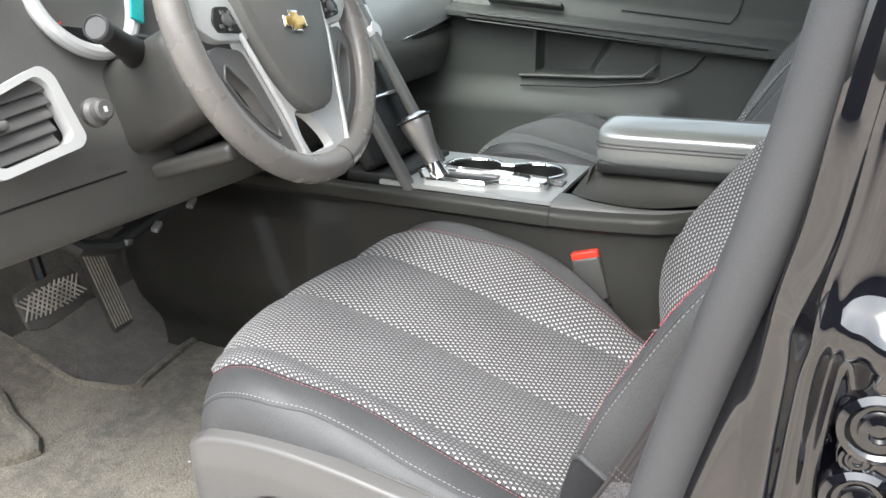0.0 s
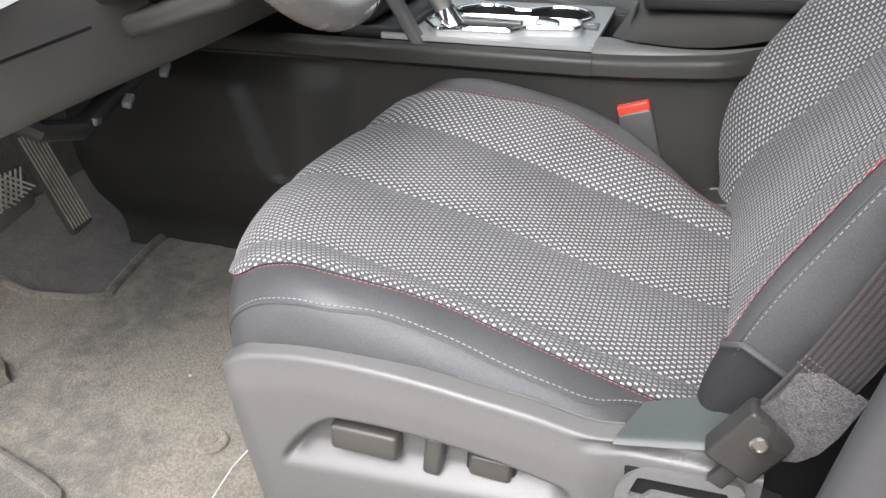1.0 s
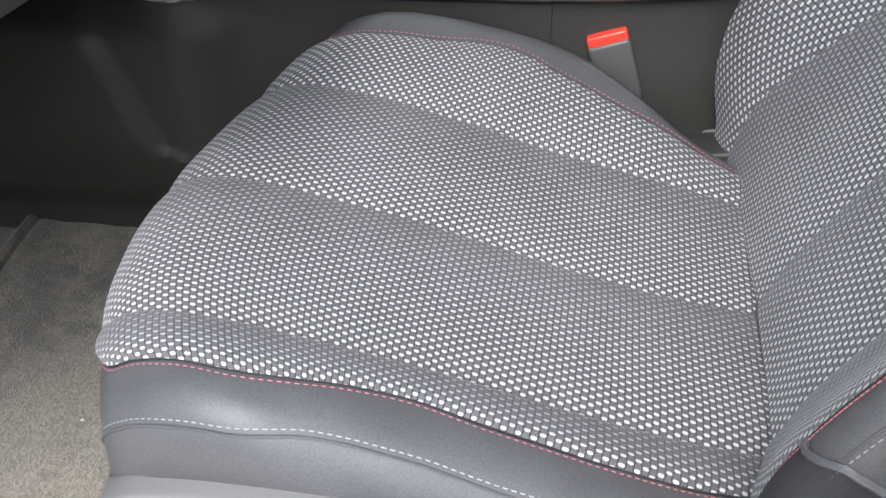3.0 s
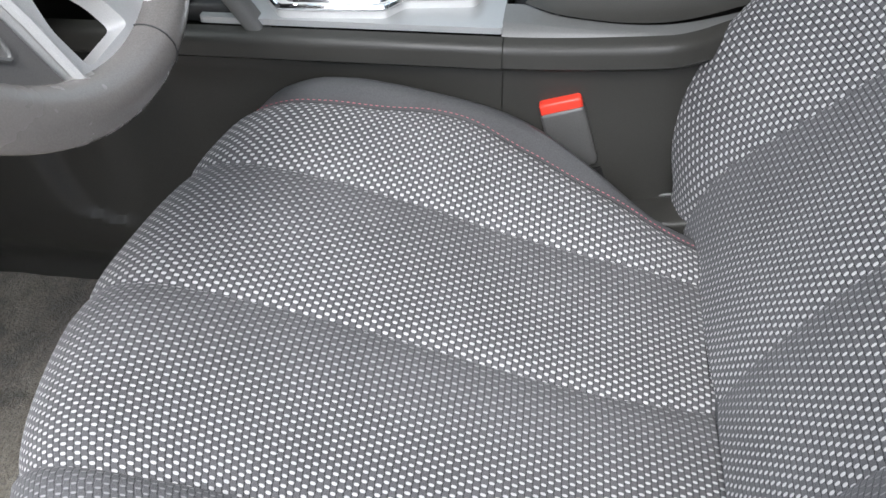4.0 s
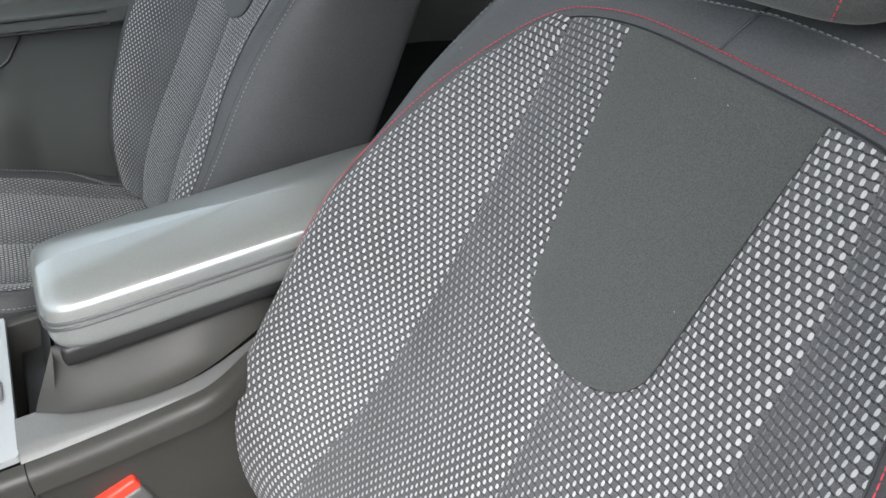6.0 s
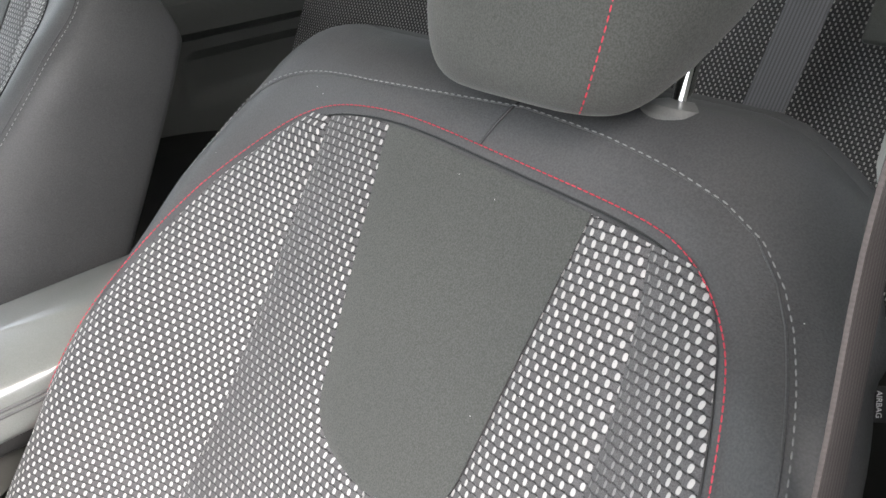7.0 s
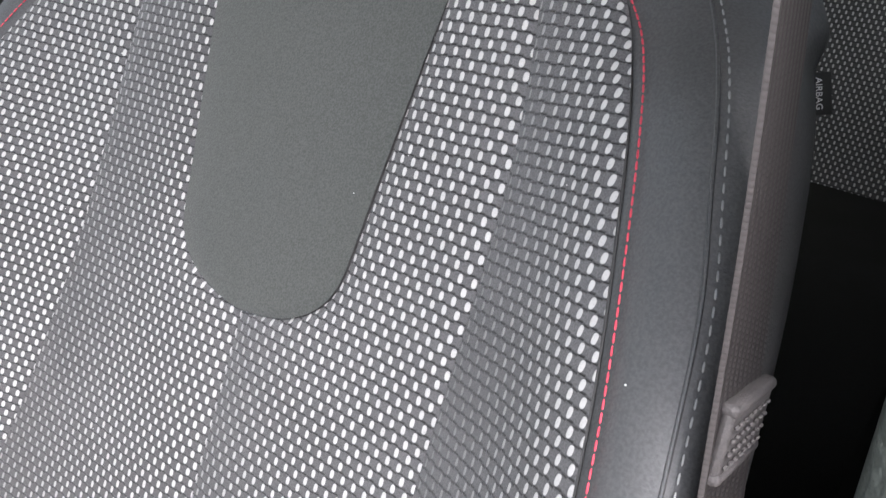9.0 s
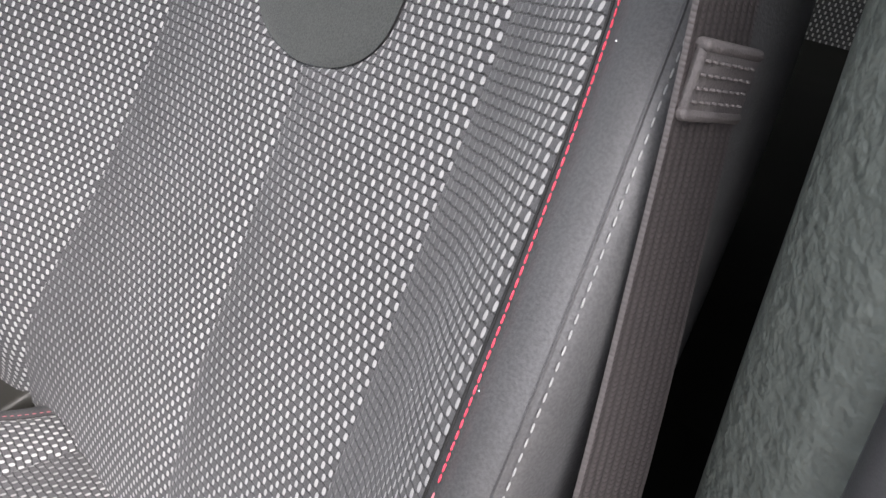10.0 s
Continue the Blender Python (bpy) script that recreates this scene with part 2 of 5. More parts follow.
WEB_FOLD = surface("worn_fold_webbing", (0.075, 0.070, 0.071), 0.6, grain=750, bump=1.0, depth=0.0010, vary=0.3, fine_vary=0.45, stain=120)
WEB_GREY = webbing_material("rear_belt_webbing", (0.10, 0.10, 0.11))
PEDAL_RUBBER = surface("pedal_rubber", (0.085, 0.080, 0.072), 0.6, grain=500, bump=0.3)
PEDAL_WORN = surface("pedal_worn_ribs", (0.42, 0.39, 0.34), 0.45, metal=0.3, grain=700, bump=0.3, vary=0.3, stain=40)
GOLD = surface("gold_emblem", (0.80, 0.52, 0.18), 0.3, metal=0.8, grain=600, bump=0.1)
SCREEN = surface("dial_face", (0.012, 0.012, 0.014), 0.25, grain=300, bump=0.0)
MARK = surface("white_marking", (0.7, 0.7, 0.7), 0.5, grain=500, bump=0.0)
TEAL = surface("teal_film", (0.03, 0.42, 0.42), 0.35, grain=500, bump=0.0)
CONCRETE = surface("pale_concrete", (0.42, 0.365, 0.31), 0.9, grain=60, bump=0.4, depth=0.003, stain=1.2, vary=0.2)
UNSEEN_WALL = surface("dark_unseen_wall", (0.045, 0.047, 0.05), 0.9, grain=40, bump=0.3, depth=0.004, stain=0.8, vary=0.25)
HEADLINER = surface("pale_headliner", (0.56, 0.56, 0.55), 0.95, grain=900, bump=0.3, vary=0.05)


# ---- mesh helpers ----
def part(name, bm, material, parent=None, label="", smooth=35):
    """Links a bmesh as one mesh object under a thing or a part."""
    me = bpy.data.meshes.new(name)
    bmesh.ops.recalc_face_normals(bm, faces=bm.faces[:])
    if smooth:
        for f in bm.faces:
            f.smooth = True
        lim = radians(smooth)
        for e in bm.edges:
            if len(e.link_faces) == 2 and e.calc_face_angle(0.0) > lim:
                e.smooth = False
    bm.to_mesh(me)
    bm.free()
    me.materials.append(material)
    ob = new(name, me)
    if parent is not None:
        ob.parent = parent
        ob.matrix_parent_inverse = parent.matrix_world.inverted()
    if label:
        ob["label"] = label
    return ob


def thing(name, at, label, category, group="", kind=""):
    ob = new(name)
    ob.empty_display_size = 0.05
    ob.matrix_world = Matrix.Translation(at)
    bpy.context.view_layer.update()
    return tagged(ob, label, category, group, kind)


def spline(xs, ys):
    """A smooth function through the given values, single or in tuples."""
    xs, arr = [float(x) for x in xs], np.array(ys, float)
    single = arr.ndim == 1
    arr = arr.reshape(len(xs), -1)
    slope = np.gradient(arr, xs, axis=0).tolist()
    vals, last = arr.tolist(), len(xs) - 2

    def at(x):
        x = min(max(x, xs[0]), xs[-1])
        k = 0
        while k < last and x > xs[k + 1]:
            k += 1
        h = xs[k + 1] - xs[k]
        t = (x - xs[k]) / h
        t2, t3 = t * t, t * t * t
        a, b, c, d = 2 * t3 - 3 * t2 + 1, (t3 - 2 * t2 + t) * h, 3 * t2 - 2 * t3, (t3 - t2) * h
        out = tuple(a * p + b * g + c * q + d * e for p, g, q, e in zip(vals[k], slope[k], vals[k + 1], slope[k + 1]))
        return out[0] if single else out

    return at


def path_curve(pts):
    """A smooth curve through points, by length; returns the function and the whole length."""
    pts = np.array(pts, float)
    s = np.r_[0, np.cumsum(np.linalg.norm(np.diff(pts, axis=0), axis=1))]
    f = spline(s, pts)
    return f, s[-1]


def sheet(fn, us, vs, uvfn=None, stripfn=None, close_v=False):
    """A grid of faces over fn(u, v)."""
    bm = bmesh.new()
    rows = [[bm.verts.new(fn(u, v)) for v in vs] for u in us]
    uv = bm.loops.layers.uv.new("UVMap") if uvfn else None
    st = bm.loops.layers.uv.new("Strip") if stripfn else None
    nv = len(vs)
    for i in range(len(us) - 1):
        for j in range(nv if close_v else nv - 1):
            k = (j + 1) % nv
            f = bm.faces.new((rows[i][j], rows[i + 1][j], rows[i + 1][k], rows[i][k]))
            if uv:
                for lp, (a, b) in zip(f.loops, ((i, j), (i + 1, j), (i + 1, k), (i, k))):
                    lp[uv].uv = uvfn(us[a], vs[b])
                    if st:
                        lp[st].uv = stripfn(us[a], vs[b])
    return bm


def tube(pts, r, sides=8, closed=False, flat=1.0, up=(0, 0, 1)):
    """A round rod along points; r a number or one for each point."""
    bm = bmesh.new()
    pts = [Vector(p) for p in pts]
    n = len(pts)
    rings = []
    for i, p in enumerate(pts):
        a = pts[(i - 1) % n] if closed or i else pts[0]
        b = pts[(i + 1) % n] if closed or i < n - 1 else pts[-1]
        d = (b - a).normalized()
        side = d.cross(Vector(up))
        if side.length < 1e-4:
            side = d.cross(Vector((1, 0, 0)))
        side.normalize()
        top = side.cross(d)
        rr = r[i] if isinstance(r, (list, tuple)) else r
        rings.append([bm.verts.new(p + rr * (math.cos(w) * side + flat * math.sin(w) * top)) for w in [2 * math.pi * k / sides for k in range(sides)]])
    for i in range(n if closed else n - 1):
        for k in range(sides):
            bm.faces.new((rings[i][k], rings[(i + 1) % n][k], rings[(i + 1) % n][(k + 1) % sides], rings[i][(k + 1) % sides]))
    if not closed:
        bm.faces.new(rings[0])
        bm.faces.new(rings[-1])
    return bm


def rbox(size, bevel, m=None, segs=3, taper=(1.0, 1.0)):
    """A box with rounded edges, centred; taper scales its top."""
    bm = bmesh.new()
    bmesh.ops.create_cube(bm, size=1.0)
    for v in bm.verts:
        k = taper if v.co.z > 0 else (1, 1)
        v.co = Vector((v.co.x * size[0] * k[0], v.co.y * size[1] * k[1], v.co.z * size[2]))
    if bevel:
        bmesh.ops.bevel(bm, geom=bm.edges[:], offset=bevel, segments=segs, profile=0.5, affect="EDGES")
    if m is not None:
        bmesh.ops.transform(bm, matrix=m, verts=bm.verts[:])
    return bm


def prism(outline, depth, bevel=0.0, m=None, segs=2):
    """An outline in x and y, given depth in z from 0, with rounded rims."""
    bm = bmesh.new()
    f = bm.faces.new([bm.verts.new((x, y, 0)) for x, y in outline])
    ext = bmesh.ops.extrude_face_region(bm, geom=[f])
    bmesh.ops.translate(bm, vec=(0, 0, depth), verts=[g for g in ext["geom"] if isinstance(g, bmesh.types.BMVert)])
    if bevel:
        rim = [e for e in bm.edges if abs(e.verts[0].co.z - e.verts[1].co.z) < 1e-9]
        bmesh.ops.bevel(bm, geom=rim, offset=bevel, segments=segs, profile=0.5, affect="EDGES")
    if m is not None:
        bmesh.ops.transform(bm, matrix=m, verts=bm.verts[:])
    return bm


def rounded(outline, r, n=5):
    """An outline with its corners rounded."""
    out, k = [], len(outline)
    for i in range(k):
        a, b, c = (Vector(outline[(i + d) % k]) for d in (-1, 0, 1))
        rr = min(r, (a - b).length * 0.48, (c - b).length * 0.48)
        p, q = b + (a - b).normalized() * rr, b + (c - b).normalized() * rr
        for j in range(n + 1):
            t = j / n
            out.append(tuple((1 - t) ** 2 * p + 2 * t * (1 - t) * b + t * t * q))
    return out


def plate_with_hole(outer, hole, z, depth, m=None):
    """A flat plate with one opening through it; both rims have walls."""
    bm = bmesh.new()
    loops = []
    for pts in (outer, hole):
        vs = [bm.verts.new((x, y, z)) for x, y in pts]
        loops.append(vs)
        for i in range(len(vs)):
            bm.edges.new((vs[i], vs[(i + 1) % len(vs)]))
    bmesh.ops.triangle_fill(bm, use_beauty=True, edges=bm.edges[:], normal=(0, 0, 1))
    for vs in loops:
        low = [bm.verts.new((v.co.x, v.co.y, z - depth)) for v in vs]
        for i in range(len(vs)):
            k = (i + 1) % len(vs)
            bm.faces.new((vs[i], vs[k], low[k], low[i]))
    if m is not None:
        bmesh.ops.transform(bm, matrix=m, verts=bm.verts[:])
    return bm


def lathe(profile, sides=28, m=None):
    """A turned shape about z from (radius, height) pairs."""
    bm = bmesh.new()
    rings = [[bm.verts.new((r * math.cos(a), r * math.sin(a), z)) for a in [2 * math.pi * k / sides for k in range(sides)]] for r, z in profile]
    for a, b in zip(rings, rings[1:]):
        for k in range(sides):
            bm.faces.new((a[k], a[(k + 1) % sides], b[(k + 1) % sides], b[k]))
    bm.faces.new(rings[0])
    bm.faces.new(rings[-1])
    if m is not None:
        bmesh.ops.transform(bm, matrix=m, verts=bm.verts[:])
    return bm


def merge(*bms):
    """Joins bmeshes into the first."""
    out = bmesh.new()
    for b in bms:
        me = bpy.data.meshes.new("joined")
        b.to_mesh(me)
        out.from_mesh(me)
        bpy.data.meshes.remove(me)
        b.free()
    return out


def stitches(pts, long=0.0042, gap=0.0010, r=0.00058, up=(0, 0, 1)):
    """Single stitches laid end to end along points."""
    pts = np.array([tuple(p) for p in pts], float)
    s = np.r_[0, np.cumsum(np.linalg.norm(np.diff(pts, axis=0), axis=1))]
    verts, faces = [], []
    d = 0.0
    while d + long < s[-1]:
        a = Vector([np.interp(d, s, pts[:, k]) for k in range(3)])
        b = Vector([np.interp(d + long, s, pts[:, k]) for k in range(3)])
        t = (b - a).normalized()
        side = t.cross(Vector(up))
        if side.length < 1e-4:
            side = t.cross(Vector((1, 0, 0)))
        side.normalize()
        top = side.cross(t)
        base = len(verts)
        for q, k in ((0.0, 0.35), (0.2, 1.0), (0.8, 1.0), (1.0, 0.35)):
            c = a.lerp(b, q)
            for w in range(5):
                g = 2 * math.pi * w / 5
                verts.append(c + r * k * (math.cos(g) * side + math.sin(g) * top))
        for i in range(3):
            for w in range(5):
                x, y = base + 5 * i + w, base + 5 * i + (w + 1) % 5
                faces.append((x, y, y + 5, x + 5))
        d += long + gap
    bm = bmesh.new()
    vs = [bm.verts.new(v) for v in verts]
    for f in faces:
        bm.faces.new([vs[i] for i in f])
    return bm


def steps(a, b, n):
    return [a + (b - a) * i / n for i in range(n + 1)]


def frame_of(origin, ex, ey):
    """A pose whose x and y axes follow the given directions."""
    ex = Vector(ex).normalized()
    ez = ex.cross(Vector(ey)).normalized()
    ey = ez.cross(ex)
    m = Matrix((ex, ey, ez)).transposed().to_4x4()
    m.translation = origin
    return m


# ---- seats ----
CUSHION_LINE = [(0.045, 0.266), (0.012, 0.289), (-0.03, 0.301), (-0.075, 0.312), (-0.12, 0.325), (-0.17, 0.341), (-0.23, 0.359), (-0.29, 0.374), (-0.345, 0.386), (-0.40, 0.397), (-0.440, 0.399), (-0.470, 0.390), (-0.492, 0.370), (-0.503, 0.346), (-0.503, 0.32), (-0.482, 0.29), (-0.455, 0.265)]
BACK_LINE = [(-0.01, 0.270), (0.003, 0.31), (0.016, 0.35), (0.036, 0.392), (0.060, 0.436), (0.090, 0.482), (0.120, 0.530), (0.150, 0.578), (0.185, 0.634), (0.218, 0.690), (0.249, 0.742), (0.275, 0.784), (0.292, 0.803), (0.315, 0.815), (0.345, 0.815), (0.368, 0.802), (0.378, 0.775)]
cushion_at, CUSHION_LONG = path_curve(CUSHION_LINE)
back_at, BACK_LONG = path_curve(BACK_LINE)
# across the seat: distance from the middle, lift of the bolster, fall of the side
CX = spline(range(11), [(0, 0, 0), (0.07, 0.002, 0), (0.14, 0.012, 0), (0.18, 0.028, 0), (0.215, 0.043, 0), (0.240, 0.053, -0.002), (0.253, 0.054, -0.012), (0.259, 0.058, -0.030), (0.257, 0.055, -0.058), (0.250, 0.05, -0.085), (0.24, 0.05, -0.12)])
# the outboard side of the cushion is flatter and slopes down beyond its seam
CX_OUT = spline(range(11), [(0, 0, 0), (0.07, 0.001, 0), (0.14, 0.007, 0), (0.175, 0.014, 0), (0.203, 0.020, 0), (0.224, 0.021, -0.004), (0.239, 0.019, -0.014), (0.248, 0.016, -0.032), (0.249, 0.013, -0.058), (0.244, 0.01, -0.085), (0.24, 0.01, -0.12)])
BX = spline(range(13), [(0, 0, 0), (0.08, 0.001, 0), (0.13, 0.006, 0), (0.17, 0.018, 0), (0.205, 0.040, 0), (0.232, 0.052, 0), (0.252, 0.048, -0.006), (0.264, 0.036, -0.018), (0.269, 0.02, -0.045), (0.264, 0.0, -0.085), (0.245, 0.0, -0.115), (0.15, 0, -0.125), (0.0, 0, -0.128)])
# the outboard side of the backrest: width, share of the bolster's lift, fall of the side
BX_OUT = spline(range(13), [(0, 0, 0), (0.08, 0.01, 0), (0.13, 0.06, 0), (0.175, 0.27, 0), (0.215, 0.68, 0), (0.243, 0.97, 0), (0.262, 1.0, -0.004), (0.269, 0.92, -0.014), (0.269, 0.64, -0.038), (0.255, 0.30, -0.066), (0.230, 0.0, -0.088), (0.15, 0, -0.108), (0.0, 0, -0.128)])
out_lift = spline([0, 0.05, 0.10, 0.20, 0.30, 0.38, 0.45, 0.53, 0.58, 0.64, 0.75], [0.024, 0.036, 0.050, 0.068, 0.075, 0.068, 0.054, 0.032, 0.012, 0.0, 0.0])
out_wide = spline([0, 0.10, 0.20, 0.30, 0.40, 0.47, 0.53, 0.58, 0.62, 0.68, 0.75], [0.90, 0.95, 0.99, 1.005, 0.985, 0.955, 0.908, 0.845, 0.775, 0.69, 0.65])
lift_c = spline([-0.53, -0.48, -0.44, -0.40, -0.34, -0.29, -0.20, -0.14, -0.09, -0.04, 0.03], [0.50, 0.66, 0.74, 0.82, 0.95, 1.04, 1.18, 1.17, 0.98, 0.60, 0.30])
lift_b = spline([0, 0.05, 0.10, 0.16, 0.28, 0.42, 0.49, 0.54, 0.58, 0.70], [0.25, 0.45, 0.80, 1.0, 1.0, 0.9, 0.62, 0.28, 0.05, 0.0])
wide_b = spline([0, 0.04, 0.10, 0.20, 0.42, 0.50, 0.56, 0.60, 0.64, 0.68, 0.75], [0.90, 0.95, 0.99, 1.0, 1.0, 0.975, 0.92, 0.85, 0.76, 0.70, 0.66])
S_TOP, S_PANEL = 0.585, 0.372
BACK_MID = 0.028


def smooth_step(a, b, x):
    t = min(max((x - a) / (b - a), 0.0), 1.0)
    return t * t * (3 - 2 * t)


def widths(table, n):
    """Looks up the place in a cross table at which it is so wide."""
    qs = [n * i / 600 for i in range(601)]
    ys = [table(q)[0] for q in qs]
    return lambda y: float(np.interp(y, ys, qs))


c_place, co_place, b_place, o_place = widths(CX, 6), widths(CX_OUT, 7), widths(BX, 6), widths(BX_OUT, 7)


def inner_wide(u):
    """The inner bolster narrows towards the backrest."""
    return 1.02 * (1 - 0.20 * smooth_step(0.26, 0.09, u))


def cushion_point(u, q, lift=0.0):
    x, z = cushion_at(u)
    y, a, b = CX(q) if q > 0 else CX_OUT(-q)
    if q > 0:
        a, y = a * (1.0 + 0.08 * smooth_step(0.222, 0.245, y)), y * inner_wide(u)
    else:
        a *= 1 - 0.35 * smooth_step(-0.40, -0.50, x)
    y = math.copysign(y, q)
    if abs(q) > 8:
        tuck = (abs(q) - 8) * smooth_step(-0.28, -0.42, x)
        x, y = x + 0.014 * tuck, y * (1 - 0.03 * tuck)
    far = abs(y) / 0.27
    front = min(max((u - 0.22) / 0.3, 0.0), 1.0)
    front = front * front * (3 - 2 * front)
    x += (0.088 if q > 0 else 0.108) * far**2.0 * front
    return Vector((x, y, z + a * lift_c(cushion_at(u)[0]) + b))


def cushion_y(u, y):
    return cushion_point(u, c_place(y / inner_wide(u)) if y > 0 else -co_place(-y))


def side_wide(s, q):
    return wide_b(s) * (1.10 - 0.055 * smooth_step(0.25, 0.48, s)) if q > 0 else out_wide(s)


def back_point(s, q):
    x, z = back_at(s)
    e = 0.004
    (x0, z0), (x1, z1) = back_at(s - e), back_at(s + e)
    d = math.hypot(x1 - x0, z1 - z0)
    nx, nz = -(z1 - z0) / d, (x1 - x0) / d
    y, a, b = BX(q) if q >= 0 else BX_OUT(-q)
    over = min(max((s - 0.56) / 0.08, 0.0), 1.0)
    f = a * (lift_b(s) if q >= 0 else out_lift(s)) + b * (1 - 0.75 * over)
    if over > 0:
        nx, nz = nx * (1 - over) - over, nz * (1 - over) + over * 0.25
    y *= side_wide(s, q)
    if q < 0:
        y += 0.014 * smooth_step(6.4, 7.6, -q) * smooth_step(10.5, 9.0, -q) * smooth_step(0.555, 0.60, s)
    if q > 0:
        f += a * 0.36 * smooth_step(0.04, 0.14, s) * smooth_step(0.48, 0.30, s)
    if q < 0:
        z -= 0.075 * smooth_step(0.13, 0.27, y) * smooth_step(0.50, 0.66, s)
    return Vector((x + nx * f, BACK_MID + math.copysign(y, q), z + nz * f))


def back_y(s, y):
    return back_point(s, (b_place if y >= 0 else o_place)(abs(y) / side_wide(s, y)) * (1 if y >= 0 else -1))


def lifted(fn, a, b, h):
    """A point of a surface raised by h along its normal, towards the sitter."""
    e = 0.003
    p = fn(a, b)
    n = (fn(a + e, b) - fn(a - e, b)).cross(fn(a, b + e) - fn(a, b - e)).normalized()
    if n.z - n.x * 0.4 < 0:
        n = -n
    return p + n * h


red_inner = spline([0, 0.10, 0.20, 0.30, 0.40, 0.47, 0.53, 0.565, 0.58, 0.60], [0.228, 0.258, 0.272, 0.266, 0.247, 0.226, 0.197, 0.168, 0.148, 0.140])
red_outer = spline([0, 0.10, 0.20, 0.30, 0.40, 0.47, 0.508, 0.53, 0.548, 0.562, 0.574, 0.585, 0.60], [0.205, 0.222, 0.236, 0.240, 0.228, 0.208, 0.196, 0.187, 0.178, 0.167, 0.150, 0.130, 0.118])


def top_edge(y):
    """The upper end of the dotted field; it falls towards both corners."""
    return S_TOP - (0.015 * max(0.0, 0.05 - y) / 0.20 + 0.006 * smooth_step(0.105, 0.170, -y) if y < 0.05 else 0.012 * smooth_step(0.08, 0.17, y))


def top_at(s, y):
    return s if s < 0.45 else 0.45 + (s - 0.45) * (top_edge(y) - 0.45) / (S_TOP - 0.45)


def red_half(s, sign=1):
    """Half the width of the dotted field of the backrest, on either side."""
    return red_inner(s) if sign > 0 else red_outer(s)


PANEL_MID = -0.009


def panel_edge(s, side):
    """The edge of the plain panel; its outboard half is narrower."""
    return PANEL_MID + panel_half(s) * (1.0 if side > 0 else -0.98)


def panel_half(s):
    """Half the width of the plain panel in the backrest."""
    if s <= S_PANEL:
        return 0.0
    t = s - S_PANEL
    return (0.058 + 0.026 * min(t / 0.21, 1.0)) * min(1.0, math.sqrt(max(0.0, 1 - (1 - min(t / 0.042, 1.0)) ** 2.6)))


seam_in = spline([0, 0.12, 0.20, 0.30, 0.37, 0.42, 0.60], [0.205, 0.183, 0.160, 0.144, 0.137, 0.136, 0.134])
seam_out = spline([0, 0.20, 0.34, 0.43, 0.48, 0.53, 0.57, 0.60], [0.150, 0.147, 0.145, 0.146, 0.145, 0.138, 0.129, 0.124])
# the seams of the cushion cloth, from the inner edge outwards
RED_IN_C = spline([0.04, 0.12, 0.17, 0.22, 0.27, 0.33, 0.40, 0.50, 0.56, 0.62], [0.183, 0.190, 0.198, 0.213, 0.226, 0.228, 0.220, 0.215, 0.214, 0.212])
SEAM_1 = spline([0.04, 0.15, 0.25, 0.40, 0.50, 0.56, 0.62], [0.148, 0.140, 0.141, 0.146, 0.148, 0.155, 0.160])
SEAM_2 = spline([0.04, 0.12, 0.20, 0.30, 0.40, 0.50, 0.56, 0.62], [0.016, 0.007, 0.002, 0.002, 0.005, 0.005, 0.008, 0.012])
SEAM_3 = spline([0.04, 0.12, 0.20, 0.30, 0.40, 0.50, 0.56, 0.62], [-0.128, -0.140, -0.148, -0.153, -0.157, -0.157, -0.148, -0.135])
RED_OUT_C = spline([0.04, 0.12, 0.17, 0.25, 0.31, 0.36, 0.41, 0.46, 0.50, 0.535, 0.62], [0.160, 0.181, 0.187, 0.189, 0.187, 0.192, 0.200, 0.206, 0.203, 0.198, 0.185])


def red_c(u):
    """The outer edge of the cushion cloth; it turns across the front of the seat."""
    return -RED_OUT_C(u) + 0.20 * smooth_step(0.545, 0.69, u)


SEAMS_C = (RED_IN_C, SEAM_1, SEAM_2, SEAM_3, red_c)
GREY_OUT_C = spline([0.10, 0.135, 0.16, 0.20, 0.30, 0.40, 0.48, 0.55, 0.62], [3.2, 4.0, 4.75, 5.05, 5.1, 5.35, 5.9, 5.4, 4.2])
OUT_RING = spline([0.08, 0.20, 0.32, 0.41, 0.46, 0.484, 0.52, 0.552, 0.572], [6.3, 6.35, 6.25, 6.0, 5.8, 5.6, 5.35, 5.1, 4.9])


